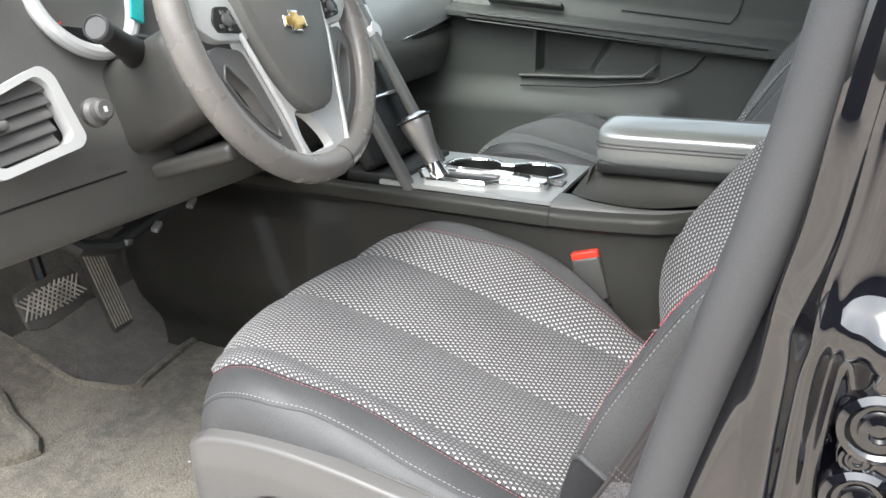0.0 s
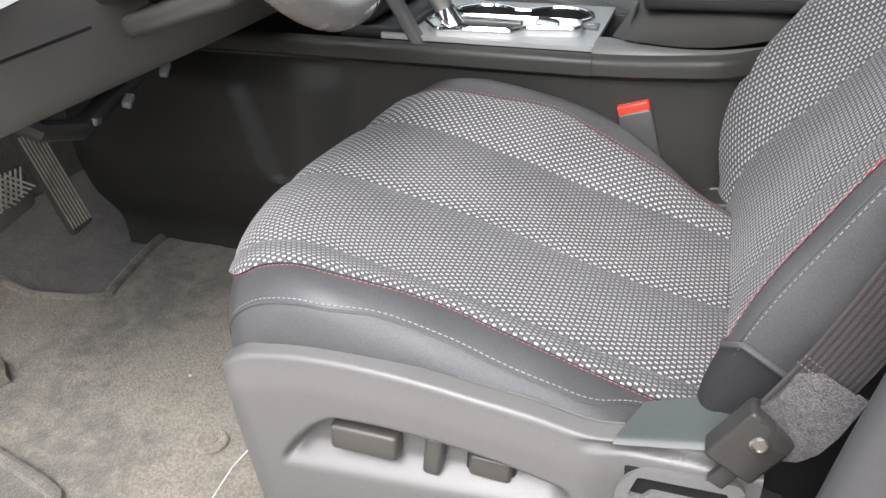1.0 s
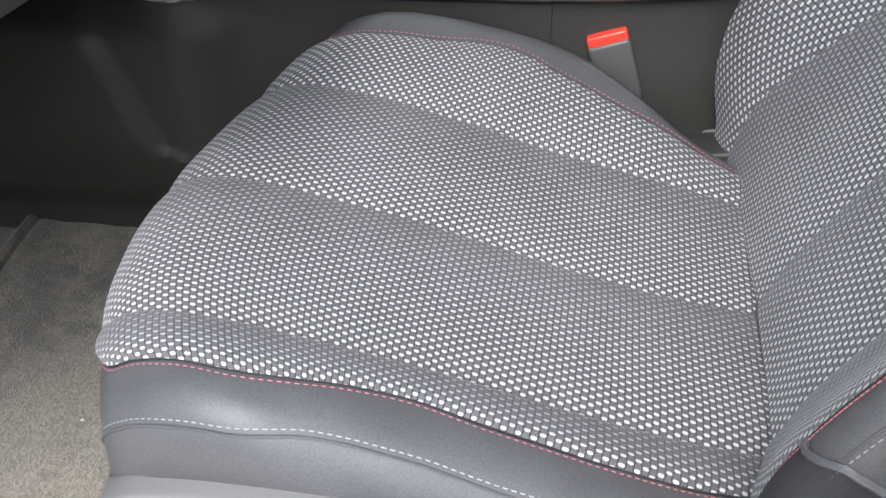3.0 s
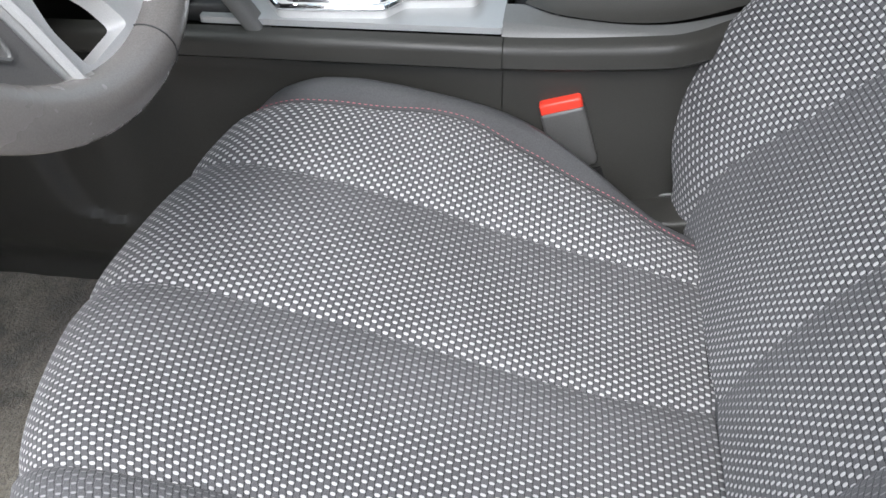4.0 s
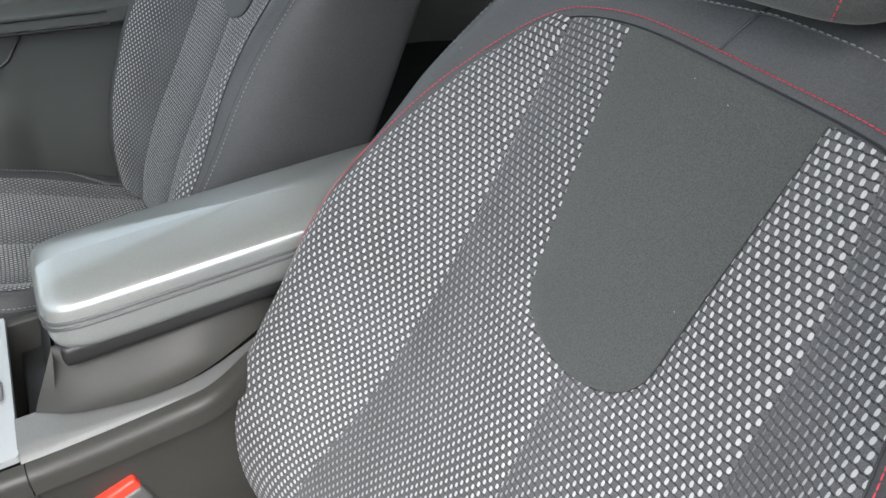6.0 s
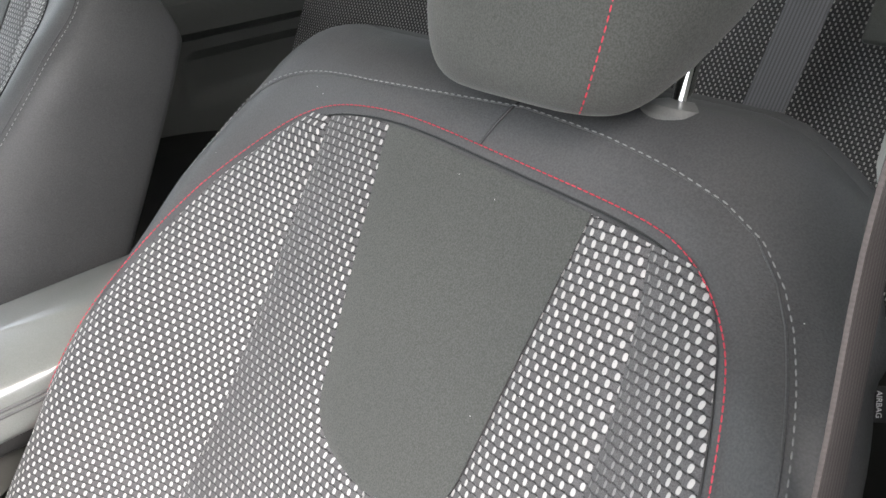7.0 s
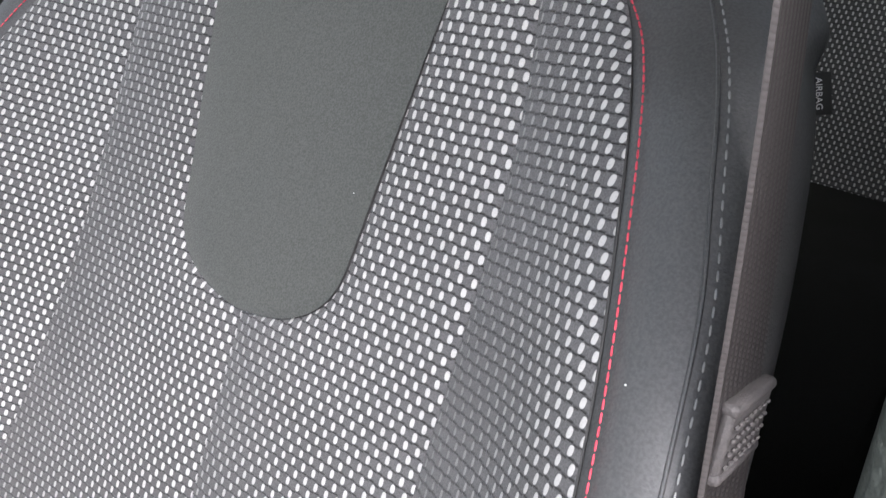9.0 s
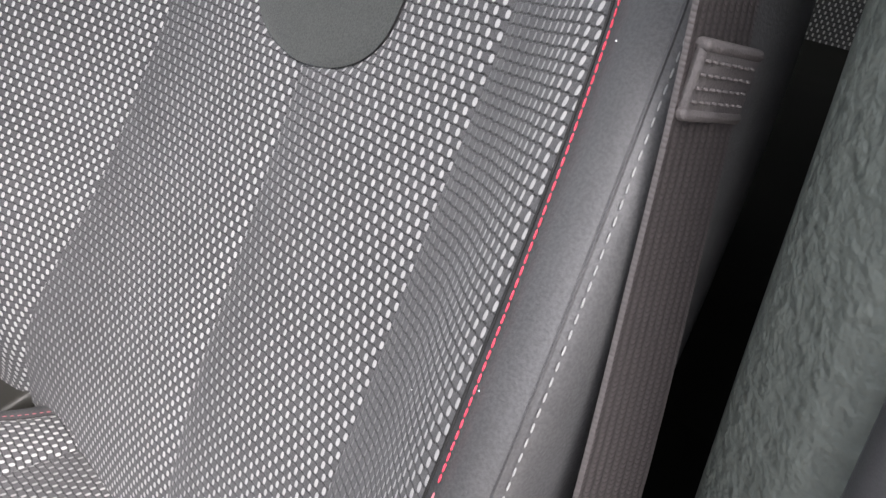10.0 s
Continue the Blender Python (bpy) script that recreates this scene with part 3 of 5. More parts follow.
def build_seat(name, base_y, side, label, group, driver):
    """A front seat; side is 1 for the driver's and -1 for its mirror image."""
    seat = thing(name, (-0.2, base_y, 0.09), label, "seat", group)

    def place(p):
        return Vector((p[0], base_y + side * p[1], p[2] + (0.0 if driver else 0.052)))

    # cushion
    qs = steps(-10, 10, 64)
    us = steps(0, CUSHION_LONG, 56)
    cushion = part("cushion", sheet(lambda u, q: place(cushion_point(u, q)), us, qs), LEATHER, seat, "charcoal leather cushion with raised side bolsters")
    back = part("backrest", sheet(lambda s, q: place(back_point(s, q)), steps(0.0, BACK_LONG, 64), steps(-12, 12, 84)), LEATHER, seat, "charcoal leather backrest with raised side bolsters")

    def strip(nm, fn, u0, u1, ya, yb, nu, nv, parent, puff, offset=0.0, grow=None):
        grow = grow or (lambda u, y, t: t)

        def fy(u, t):
            a, b = ya(u), yb(u)
            return a + (b - a) * t

        def at(u, t):
            h = 0.0012 + puff * (1 - abs(2 * t - 1) ** 5)
            if fn is back_y:
                u = top_at(u, fy(u, t))
            return place(lifted(fn, u, fy(u, t), h))

        rows = {}

        def across(u, t):
            """Length along the strip's surface from its first edge, so that the weave is not stretched."""
            if u not in rows:
                pts = [at(u, k / nv) for k in range(nv + 1)]
                rows[u] = list(itertools.accumulate([0.0] + [(b - a).length for a, b in zip(pts, pts[1:])]))
            return fy(u, 0.0) - rows[u][round(t * nv)]

        return part(nm, sheet(at, steps(u0, u1, nu), steps(0, 1, nv), lambda u, t: (top_at(u, fy(u, t)) + 1.0 + offset if fn is back_y else u + 1.0 + offset, across(u, t) + 1.0), lambda u, t: (grow(u, fy(u, t), t), 0.0)), FABRIC, parent, smooth=80)

    u_end = 0.615
    for i in range(4):
        a, b = SEAMS_C[i], SEAMS_C[i + 1]
        strip("cushion_insert", cushion_y, 0.03, u_end, lambda u, a=a: max(a(u), red_c(u)), lambda u, b=b: max(b(u), red_c(u)), 70, 14, cushion, 0.0045, 0.0013 * i, (lambda u, y, t: 0.55 + 0.35 * t, lambda u, y, t: 0.12 + 0.83 * t**0.75, lambda u, y, t: 0.12 + 0.86 * t**0.85, lambda u, y, t: 0.05 + 0.85 * t**1.9)[i])
    s0 = 0.035
    strip("backrest_insert", back_y, s0, S_TOP, red_half, seam_in, 64, 12, back, 0.0035, 0.0, lambda s, y, t: 0.55 + 0.40 * t)
    strip("backrest_insert", back_y, s0, S_TOP, seam_in, lambda s: panel_edge(s, 1), 90, 12, back, 0.0035, 0.0021, lambda s, y, t: 0.16 + 0.80 * max(0.0, (seam_in(s) - y) / (seam_in(s) - PANEL_MID)) ** 0.9)
    strip("backrest_insert", back_y, s0, S_TOP, lambda s: panel_edge(s, -1), lambda s: -seam_out(s), 90, 12, back, 0.0035, 0.0034, lambda s, y, t: 0.16 + 0.82 * max(0.0, (PANEL_MID - y) / (seam_out(s) + PANEL_MID)) ** 0.7)
    strip("backrest_insert", back_y, s0, S_TOP, lambda s: -seam_out(s), lambda s: -red_half(s, -1), 64, 12, back, 0.0035, 0.0047, lambda s, y, t: 1.08 * t ** (2.0 - 1.1 * smooth_step(0.38, 0.55, s)))
    ps = [S_PANEL + (S_TOP - S_PANEL) * (i / 40) ** 1.6 for i in range(41)]

    def panel_at(s, t):
        y = PANEL_MID + panel_half(s + 1e-5) * t * (1.0 if t > 0 else 0.98)
        return place(lifted(back_y, top_at(s, y), y, 0.0046 - 0.0016 * abs(t) ** 6))

    part("centre_panel", sheet(panel_at, ps, steps(-1, 1, 16)), SUEDE, back, "plain charcoal cloth panel", smooth=80)

    # stitching
    up = (-0.6, 0, 0.8)
    for sg in (1, -1):
        line = [place(lifted(cushion_y, u, RED_IN_C(u) + 0.004 if sg > 0 else red_c(u) - 0.004, 0.0010)) for u in steps(0.05, u_end, 140)]
        if driver:
            part("red_stitching", stitches(line, 0.0030, 0.0022, 0.00042, up), RED_WORN, cushion, "faded red stitched seam")
        part("seam_piping", tube([place(lifted(cushion_y, u, RED_IN_C(u) + 0.0005 if sg > 0 else red_c(u) - 0.0005, 0.0004)) for u in steps(0.04, u_end, 100)], 0.0008, 6), PLASTIC_DARK, cushion)
        line = [place(cushion_point(u, (6.55 - 2.6 * smooth_step(0.49, 0.64, u) if sg > 0 else -GREY_OUT_C(u))) + Vector((0, 0, 0.0008))) for u in steps(0.10, u_end - 0.03, 140)]
        part("grey_stitching", stitches(line, 0.0034, 0.0018, 0.00042, (0, -1, 0.4)), GREY_THREAD, cushion, "grey double-stitched seam")
        part("seam_piping", tube([place(cushion_point(u, (6.75 - 2.6 * smooth_step(0.49, 0.64, u) if sg > 0 else -GREY_OUT_C(u) - 0.18)) + Vector((0, 0, 0.0002))) for u in steps(0.08, u_end, 110)], 0.0012, 6), LEATHER, cushion)
    ends = {1: 0.566, -1: 0.556}
    outline = [(s, red_half(s)) for s in steps(0.05, ends[1], 110)]
    outline += [(top_edge(y) + 0.003, y) for y in steps(red_half(ends[1]) - 0.010, -red_half(ends[-1], -1) + 0.010, 60)]
    outline += [(s, -red_half(s, -1)) for s in steps(ends[-1], 0.05, 110)]
    for _ in range(2):
        outline = [tuple(sum(outline[min(max(i + k, 0), len(outline) - 1)][c] for k in range(-4, 5)) / 9 for c in (0, 1)) for i in range(len(outline))]
    grow = []
    for i, (s, y) in enumerate(outline):
        (sa, ya), (sb, yb) = outline[max(i - 4, 0)], outline[min(i + 4, len(outline) - 1)]
        d = math.hypot(sb - sa, yb - ya)
        grow.append((s - (yb - ya) / d * 0.0062, y + (sb - sa) / d * 0.0062))
    if driver:
        worn = [k for k, (s, y) in enumerate(grow) if y < 0 and s < 0.27]
        for some, thread, words in ((grow[: worn[0] + 1], RED_THREAD, "red stitched seam"), (grow[worn[0] :], RED_WORN, "faded red stitched seam")):
            part("red_stitching", stitches([place(lifted(back_y, s, y, 0.0016)) for s, y in some], 0.0035, 0.0007, 0.00042, up), thread, back, words)
    part("seam_piping", tube([place(lifted(back_y, s, y, 0.0004)) for s, y in outline], 0.0007, 6), PLASTIC_DARK, back)
    outer = [(s, 6.15) for s in steps(0.08, S_TOP - 0.05, 90)]
    outer += [(S_TOP - 0.05 + 0.075 * math.sin(a), 6.15 * math.cos(a) ** 0.5) for a in steps(0.05, 1.45, 40)]
    ring = outer + [(0.62, -0.3), (0.618, -0.8), (0.616, -1.3), (0.612, -2.0), (0.608, -2.6), (0.604, -3.4), (0.600, -4.1), (0.588, -4.6)]
    ring += [(s, -OUT_RING(s)) for s in steps(0.572, 0.08, 90)]
    part("grey_stitching", stitches([place(lifted(back_point, s, q, 0.0010)) for s, q in ring], 0.0034, 0.002, 0.00040, up), GREY_THREAD, back, "grey double-stitched seam")
    part("seam_piping", tube([place(lifted(back_point, s, q * 0.965, 0.0)) for s, q in ring], 0.0008, 6), LEATHER, back)
    part("yoke_seam", tube([place(lifted(back_y, S_TOP + 0.006 + 0.034 * t, 0.0 - 0.012 * t, 0.0003)) for t in steps(0, 1, 10)], 0.0009, 6), PLASTIC_DARK, back)

    if driver:
        # dark elastic cover below the outboard bolster, with the bolster's sewn lower end
        def end_s(q):
            return 0.116 + 0.020 * smooth_step(5.0, 6.6, q) - 0.004 * smooth_step(7.0, 8.4, q)

        def raised(s, q, h):
            side = back_point(s, -q) + Vector((-0.30, -0.95, 0.0)) * h
            return lifted(back_point, s, -q, h).lerp(side, smooth_step(6.2, 7.2, q))

        part("elastic_cover", sheet(lambda t, q: place(raised(0.005 + (end_s(q) - 0.005) * t, q, 0.0030 * (1 - t) + 0.0012)), steps(0, 1, 16), steps(4.9, 9.8, 34)), ELASTIC, back, "black elastic cover below the bolster", smooth=80)
        part("bolster_end", tube([place(raised(end_s(q) + 0.001, q, 0.0012)) for q in steps(4.9, 9.8, 50)], 0.0026, 8), LEATHER, back, "sewn lower end of the bolster")

    # headrest
    hx, hz = 0.345, 0.920

    def head(a, b):
        ca, sa, cb, sb = math.cos(a), math.sin(a), math.cos(b), math.sin(b)

        def e(v, k):
            return math.copysign(abs(v) ** k, v)

        w = 1 - 0.10 * (sb < 0) * abs(sb)
        x, y, z = 0.062 * e(ca, 0.50) * e(cb, 0.30), 0.112 * w * e(sa, 0.46) * e(cb, 0.24), 0.108 * e(sb, 0.50)
        y *= 0.72 + 0.24 * smooth_step(-0.065, 0.045, x)
        z += 0.060 * smooth_step(-0.03, 0.06, x) * max(0.0, -z / 0.108)
        return place((hx + x + 0.28 * z, 0.002 + y, hz + z + 0.10 * (-x if x < 0 else 0)))

    headrest = part("headrest", sheet(head, steps(-math.pi, math.pi, 72), steps(-1.55, 1.55, 40)), SUEDE, seat, "charcoal cloth headrest with red stitching", smooth=60)
    for sg in (1, -1):
        pts = []
        for b in steps(-1.2, 1.2, 60):
            p = head(sg * 2.52, b)
            pts.append(p + (p - place((hx, 0.002, p.z))).normalized() * 0.0006)
        if sg < 0:
            part("red_stitching", stitches(pts, 0.0034, 0.0014, 0.00045, (-1, 0, 0)), RED_THREAD, headrest, "red stitched seam")
        px, py, pz = 0.330, 0.020 + (0.068 if sg > 0 else -0.088), 0.809
        ax = Vector((0.28, 0, 1)).normalized()
        tilt = Matrix.Translation(place((px, py, pz))) @ Vector((0, 0, 1)).rotation_difference(ax).to_matrix().to_4x4()
        post = part("headrest_post", lathe([(0.0055, -0.03), (0.0055, 0.09)], 16, tilt), CHROME, headrest, "chrome headrest post")
        for k in range(3):
            part("notch", rbox((0.0035, 0.006, 0.004), 0.0008, tilt @ Matrix.Translation((0.005, 0, 0.020 + 0.012 * k)), 1), STEEL, post)
        part("post_collar", lathe([(0.021, -0.006), (0.0215, 0.001), (0.019, 0.005), (0.0075, 0.0085), (0.0065, 0.0085)], 28, tilt), PLASTIC_GREY, back, "grey plastic post collar")

    # base between the cushion and the floor
    rails = part("seat_base", rbox((0.34, 0.40, 0.14), 0.01, Matrix.Translation(place((-0.19, 0.0, 0.195)))), PLASTIC_DARK, seat)
    for sg in (1, -1):
        part("slide_rail", rbox((0.40, 0.04, 0.05), 0.006, Matrix.Translation(place((-0.15, sg * 0.19, 0.115)))), STEEL, rails)
    return seat


driver_seat = build_seat("car_seat", -0.020, 1, "charcoal leather driver seat with dotted cloth inserts and red stitching", "front seats", True)
passenger_seat = build_seat("car_seat", 0.800, -1, "charcoal leather passenger seat with dotted cloth inserts beside the console", "front seats", False)


lint = bmesh.new()
dice = random.Random(4)
for k in range(30):
    if k % 3:
        p = lifted(back_point, dice.uniform(0.25, 0.62), dice.uniform(-6.0, 5.0), 0.005)
    else:
        p = lifted(cushion_y, dice.uniform(0.08, 0.45), dice.uniform(-0.2, 0.2), 0.006)
    bmesh.ops.create_icosphere(lint, subdivisions=1, radius=dice.uniform(0.0002, 0.00042), matrix=Matrix.Translation(p + Vector((0, -0.020, 0))))
tagged(part("lint", lint, MARK), "scattered pale lint specks on the seat cloth", "lint", kind="stuff")

# side trim of the driver's seat, with its switches
TRIM_TOP = spline([-0.437, -0.420, -0.40, -0.369, -0.32, -0.274, -0.23, -0.187, -0.144, -0.111, -0.084, -0.045, -0.016, 0.03], [0.318, 0.338, 0.352, 0.360, 0.364, 0.363, 0.359, 0.353, 0.347, 0.340, 0.337, 0.340, 0.351, 0.354])


def trim_at(x, t):
    """Outer face up to t = 1, then the rounded ledge that runs in to the cushion."""
    top, low = TRIM_TOP(x), 0.135 + 0.02 * smooth_step(-0.30, -0.42, x)
    z = low + (top - low) * min(t, 1.0)
    x2 = x + 0.028 * (1 - min(t, 1.0)) * smooth_step(-0.30, -0.43, x)
    y = -0.274 - 0.009 * smooth_step(-0.437, -0.40, x) + 0.0060 * smooth_step(-0.11, -0.07, x)
    y -= 0.005 * smooth_step(top, top - 0.035, z) * (1 - 0.8 * smooth_step(-0.11, -0.07, x))
    round_off = max(0.0, 1 - (top - z) / 0.006)
    y += 0.006 * (1 - math.sqrt(max(0.0, 1 - round_off * round_off)))
    rim = 0.304 - 0.9 * (x + 0.285) ** 2 - 3.0 * max(0.0, -(x + 0.31)) ** 1.5
    floor_z = 0.245 + 0.05 * (x + 0.386)
    inside = smooth_step(rim + 0.008, rim - 0.003, z) * smooth_step(floor_z - 0.002, floor_z + 0.022, z) * smooth_step(-0.395, -0.372, x) * smooth_step(-0.112, -0.130, x)
    y += 0.020 * inside
    y += 0.012 * smooth_step(top - 0.002, top - 0.007, z) * smooth_step(0.323, 0.331, z) * smooth_step(-0.120, -0.080, x)
    y += 0.020 * smooth_step(0.20, 0.13, z)
    y += 0.03 * smooth_step(-0.418, -0.437, x)
    k = max(0.0, t - 1) / 0.2
    return Vector((x2, y + 0.014 * k, z + 0.002 * math.sin(k * 1.6) - 0.004 * max(0.0, k - 0.85) / 0.15))


trim = part("side_trim", sheet(trim_at, steps(-0.437, 0.022, 130), steps(0, 0.96, 84) + steps(0.965, 1.0, 12) + steps(1.02, 1.2, 9)), PLASTIC, driver_seat, "grey plastic seat side trim with switch recess", smooth=60)
part("trim_piping", tube([trim_at(x, 1.2) + Vector((0, 0.0005, 0.0022)) for x in steps(-0.42, -0.08, 70)], 0.0011, 6), PLASTIC, trim, "thin raised trim edge")


def back_trim_at(s, t):
    a = Vector((-0.068, -0.236, 0.344)).lerp(Vector((0.008, -0.222, 0.362)), s)
    b = Vector((-0.086, -0.280, 0.340)).lerp(Vector((0.004, -0.280, 0.356)), s)
    p = a.lerp(b, t)
    return p + Vector((0, -0.002 * smooth_step(0.9, 1.0, t), -0.004 * max(0.0, (t - 0.90) / 0.10) ** 2))


part("back_trim", sheet(back_trim_at, steps(0, 1, 12), steps(0, 1.0, 24)), BACK_TRIM, trim, "pale grey trim shelf behind the switches", smooth=60)


def switch(name, x, z, size, tilt, label):
    m = Matrix.Translation((x, -0.268 - size[1] / 2 + 0.006, z)) @ pose(0, 0, 0, 0, tilt, 0)
    return part(name, rbox(size, 0.0042, m, 4), SWITCH, trim, label)


switch("seat_switch", -0.290, 0.284, (0.061, 0.022, 0.026), 1.0, "long grey seat slide switch")
switch("recline_switch", -0.229, 0.283, (0.016, 0.020, 0.040), 6.0, "upright grey recline switch")
bezel = part("lumbar_bezel", rbox((0.043, 0.010, 0.031), 0.004, Matrix.Translation((-0.181, -0.2675, 0.282)) @ pose(0, 0, 0, 0, 4, 0)), PLASTIC_DARK, trim)
part("lumbar_switch", rbox((0.036, 0.014, 0.022), 0.004, Matrix.Translation((-0.181, -0.272, 0.280)) @ pose(0, 0, 0, 0, 4, 0)), SWITCH, bezel, "grey lumbar rocker switch")
slot_m = frame_of((-0.034, -0.2805, 0.290), (1, 0, 0.06), (0, 0, 1))
slot_plate = part("slot_plate", plate_with_hole(rounded([(-0.047, -0.030), (0.047, -0.030), (0.047, 0.029), (-0.03, 0.029), (-0.047, 0.01)], 0.012), rounded([(-0.037, 0.003), (-0.030, 0.022), (0.035, 0.019), (0.035, 0.004), (-0.020, 0.008), (-0.028, -0.001)], 0.003), 0.003, 0.012, slot_m), PLASTIC_GREY, trim, "grey slotted trim plate")
# black block behind the slot, in place of the shadow of its depth
part("slot_shade", rbox((0.080, 0.004, 0.026), 0.001, Matrix.Translation((-0.036, -0.2765, 0.302))), SHADOW_BLACK, slot_plate)


# ---- floor and shell ----
floor = part("floor", sheet(lambda x, y: Vector((x, y, 0.075 + 0.55 * max(0.0, -0.98 - x) ** 1.1 + 0.004 * noise.noise((x * 9, y * 9, 0)))), steps(-1.35, 1.7, 90), steps(-0.40, 1.16, 40)), CARPET)
tagged(floor, "dark grey carpeted car floor", "floor", kind="structure")


def mat_z(x, y):
    return 0.098 + 0.55 * max(0.0, -1.0 - x) ** 1.1 + 0.006 * noise.noise((x * 6, y * 6, 3)) + 0.003 * noise.noise((x * 25, y * 25, 1))


mat_outline = spline([-0.36, -0.1, 0.03, 0.05, 0.066, 0.082, 0.12, 0.18, 0.235, 0.290], [-1.20, -1.20, -1.19, -1.12, -0.95, -0.90, -0.895, -0.905, -0.910, -0.915])
MAT_Y = steps(-0.36, 0.03, 30) + steps(0.035, 0.10, 26) + steps(0.11, 0.290, 18)
floor_mat = thing("floor_mat", (-0.7, -0.05, 0.09), "dusty beige-grey carpet floor mat with worn patches", "floor mat")


def mat_at(t, y):
    front = mat_outline(y)
    x = -0.33 + (front + 0.33) * t
    edge = min(t, 1 - t, 0.04) / 0.04
    return Vector((x, y, mat_z(x, y) - 0.012 * (1 - edge) ** 2))


mat_body = part("mat_carpet", sheet(mat_at, steps(0, 1, 90), MAT_Y), MAT, floor_mat)
part("mat_binding", tube([mat_at(1.0, y) + Vector((0.002, 0, 0.009)) for y in MAT_Y], 0.009, 8), MAT, floor_mat, "raised bound mat edge")
part("heel_groove_rim", tube([Vector((x, y, mat_z(x, y) + 0.002)) for x, y in [(-1.05, -0.05), (-1.0, -0.072), (-0.95, -0.09), (-0.90, -0.110), (-0.878, -0.128), (-0.89, -0.155), (-0.93, -0.20), (-0.96, -0.25)]], 0.012, 8), MAT, floor_mat, "worn ridge in the mat")
part("mat_ridge", tube([Vector((x, y, mat_z(x, y))) for x, y in [(-0.80, -0.235), (-0.75, -0.247), (-0.70, -0.260), (-0.672, -0.270), (-0.658, -0.288), (-0.652, -0.35)]], 0.009, 8), MAT, floor_mat, "worn ridge in the mat")
hook_m = Matrix.Translation((-0.552, -0.148, 0.103))
hook = part("mat_grommet", lathe([(0.026, -0.006), (0.025, -0.001), (0.021, 0.0005), (0.017, -0.0015), (0.009, -0.0015), (0.008, 0.001), (0.005, 0.0015), (0.004, -0.001), (0.001, -0.001)], 28, hook_m @ Matrix.Scale(0.8, 4)), MAT, floor_mat, "dusty round mat retainer")
cable = thing("loose_cable", (-0.53, -0.17, 0.10), "thin pale cable lying on the floor carpet beside the seat", "cable")
part("cable_run", tube([(-0.497, -0.130, 0.106), (-0.499, -0.155, 0.107), (-0.502, -0.185, 0.107), (-0.500, -0.215, 0.107), (-0.497, -0.25, 0.107), (-0.50, -0.32, 0.107)], 0.0008, 6), MARK, cable)
crumb = part("crumb", rbox((0.0036, 0.003, 0.0025), 0.0009, Matrix.Translation((-0.641, -0.054, 0.107))), MARK)
tagged(crumb, "tiny pale crumb on the floor mat", "crumb")

ground = part("ground", sheet(lambda x, y: Vector((x, y, -0.38)), steps(-60, 60, 12), steps(-60, 60, 12)), CONCRETE)
tagged(ground, "pale concrete yard outside the car", "ground", kind="structure")
roof = part("ceiling", rbox((2.35, 1.50, 0.04), 0.015, Matrix.Translation((0.72, 0.385, 1.41))), HEADLINER)
tagged(roof, "pale fabric headliner under the car roof", "ceiling", kind="structure")
for nm, pts in (("pillar_front", [(-1.15, 1.12, 0.92), (-0.80, 1.07, 1.19), (-0.46, 1.02, 1.40)]), ("pillar_front", [(-1.15, -0.36, 0.92), (-0.80, -0.31, 1.19), (-0.46, -0.26, 1.40)]), ("pillar_middle", [(0.30, 1.12, 0.70), (0.33, 1.09, 1.0), (0.37, 1.04, 1.40)])):
    tagged(part(nm, tube(pts, 0.045, 10), HEADLINER), "pale trimmed roof pillar of the car", "pillar", kind="structure")
sill = part("door_sill", rbox((1.55, 0.09, 0.16), 0.02, Matrix.Translation((-0.42, -0.425, 0.04))), BLACK_PAINT)
tagged(sill, "black painted door sill under the open doorway", "sill", kind="structure")

# far wall of the cabin: the passenger's door
door = thing("passenger_door", (-0.3, 1.13, 0.09), "closed passenger door with charcoal panel, ledge and grab pocket", "door")
DY = 1.10


def door_panel_at(x, z):
    y = DY
    top = 0.682 - 0.0778 * (x + 0.63)
    low = top - 0.022 - 0.008 * smooth_step(-0.6, 0.0, x)
    ledge = smooth_step(low - 0.004, low + 0.004, z) * smooth_step(top + 0.010, top - 0.004, z)
    y -= 0.050 * ledge
    y += 0.020 * smooth_step(top, top + 0.05, z)
    pocket = smooth_step(0.536, 0.545, z) * smooth_step(low - 0.004, low - 0.014, z) * smooth_step(-0.502, -0.488, x)
    y += 0.032 * pocket * smooth_step(-0.330 + 0.6 * (z - 0.59), -0.352 + 0.6 * (z - 0.59), x) + 0.014 * pocket * smooth_step(-0.20, -0.215, x)
    y -= 0.030 * smooth_step(0.53, 0.44, z) * smooth_step(-0.12, -0.20, x)
    return Vector((x, y, z))


panel = part("door_panel", sheet(door_panel_at, steps(-1.0, 0.10, 220), steps(0.09, 0.80, 240)), DOOR_PLASTIC, door)
part("pull_lip", tube([(-0.537, DY - 0.006, 0.530), (-0.44, DY - 0.009, 0.534), (-0.33, DY - 0.010, 0.538), (-0.235, DY - 0.010, 0.545), (-0.204, DY - 0.006, 0.575)], [0.005, 0.008, 0.009, 0.008, 0.003], 10, flat=0.6), PLASTIC_GREY, panel, "grey pull-handle lip")
part("pocket_line", tube([(-0.53, DY - 0.018, 0.508), (-0.35, DY - 0.022, 0.516), (-0.20, DY - 0.014, 0.534), (-0.13, DY - 0.004, 0.565), (-0.10, DY - 0.002, 0.60)], 0.0025, 6), PLASTIC_DARK, panel)
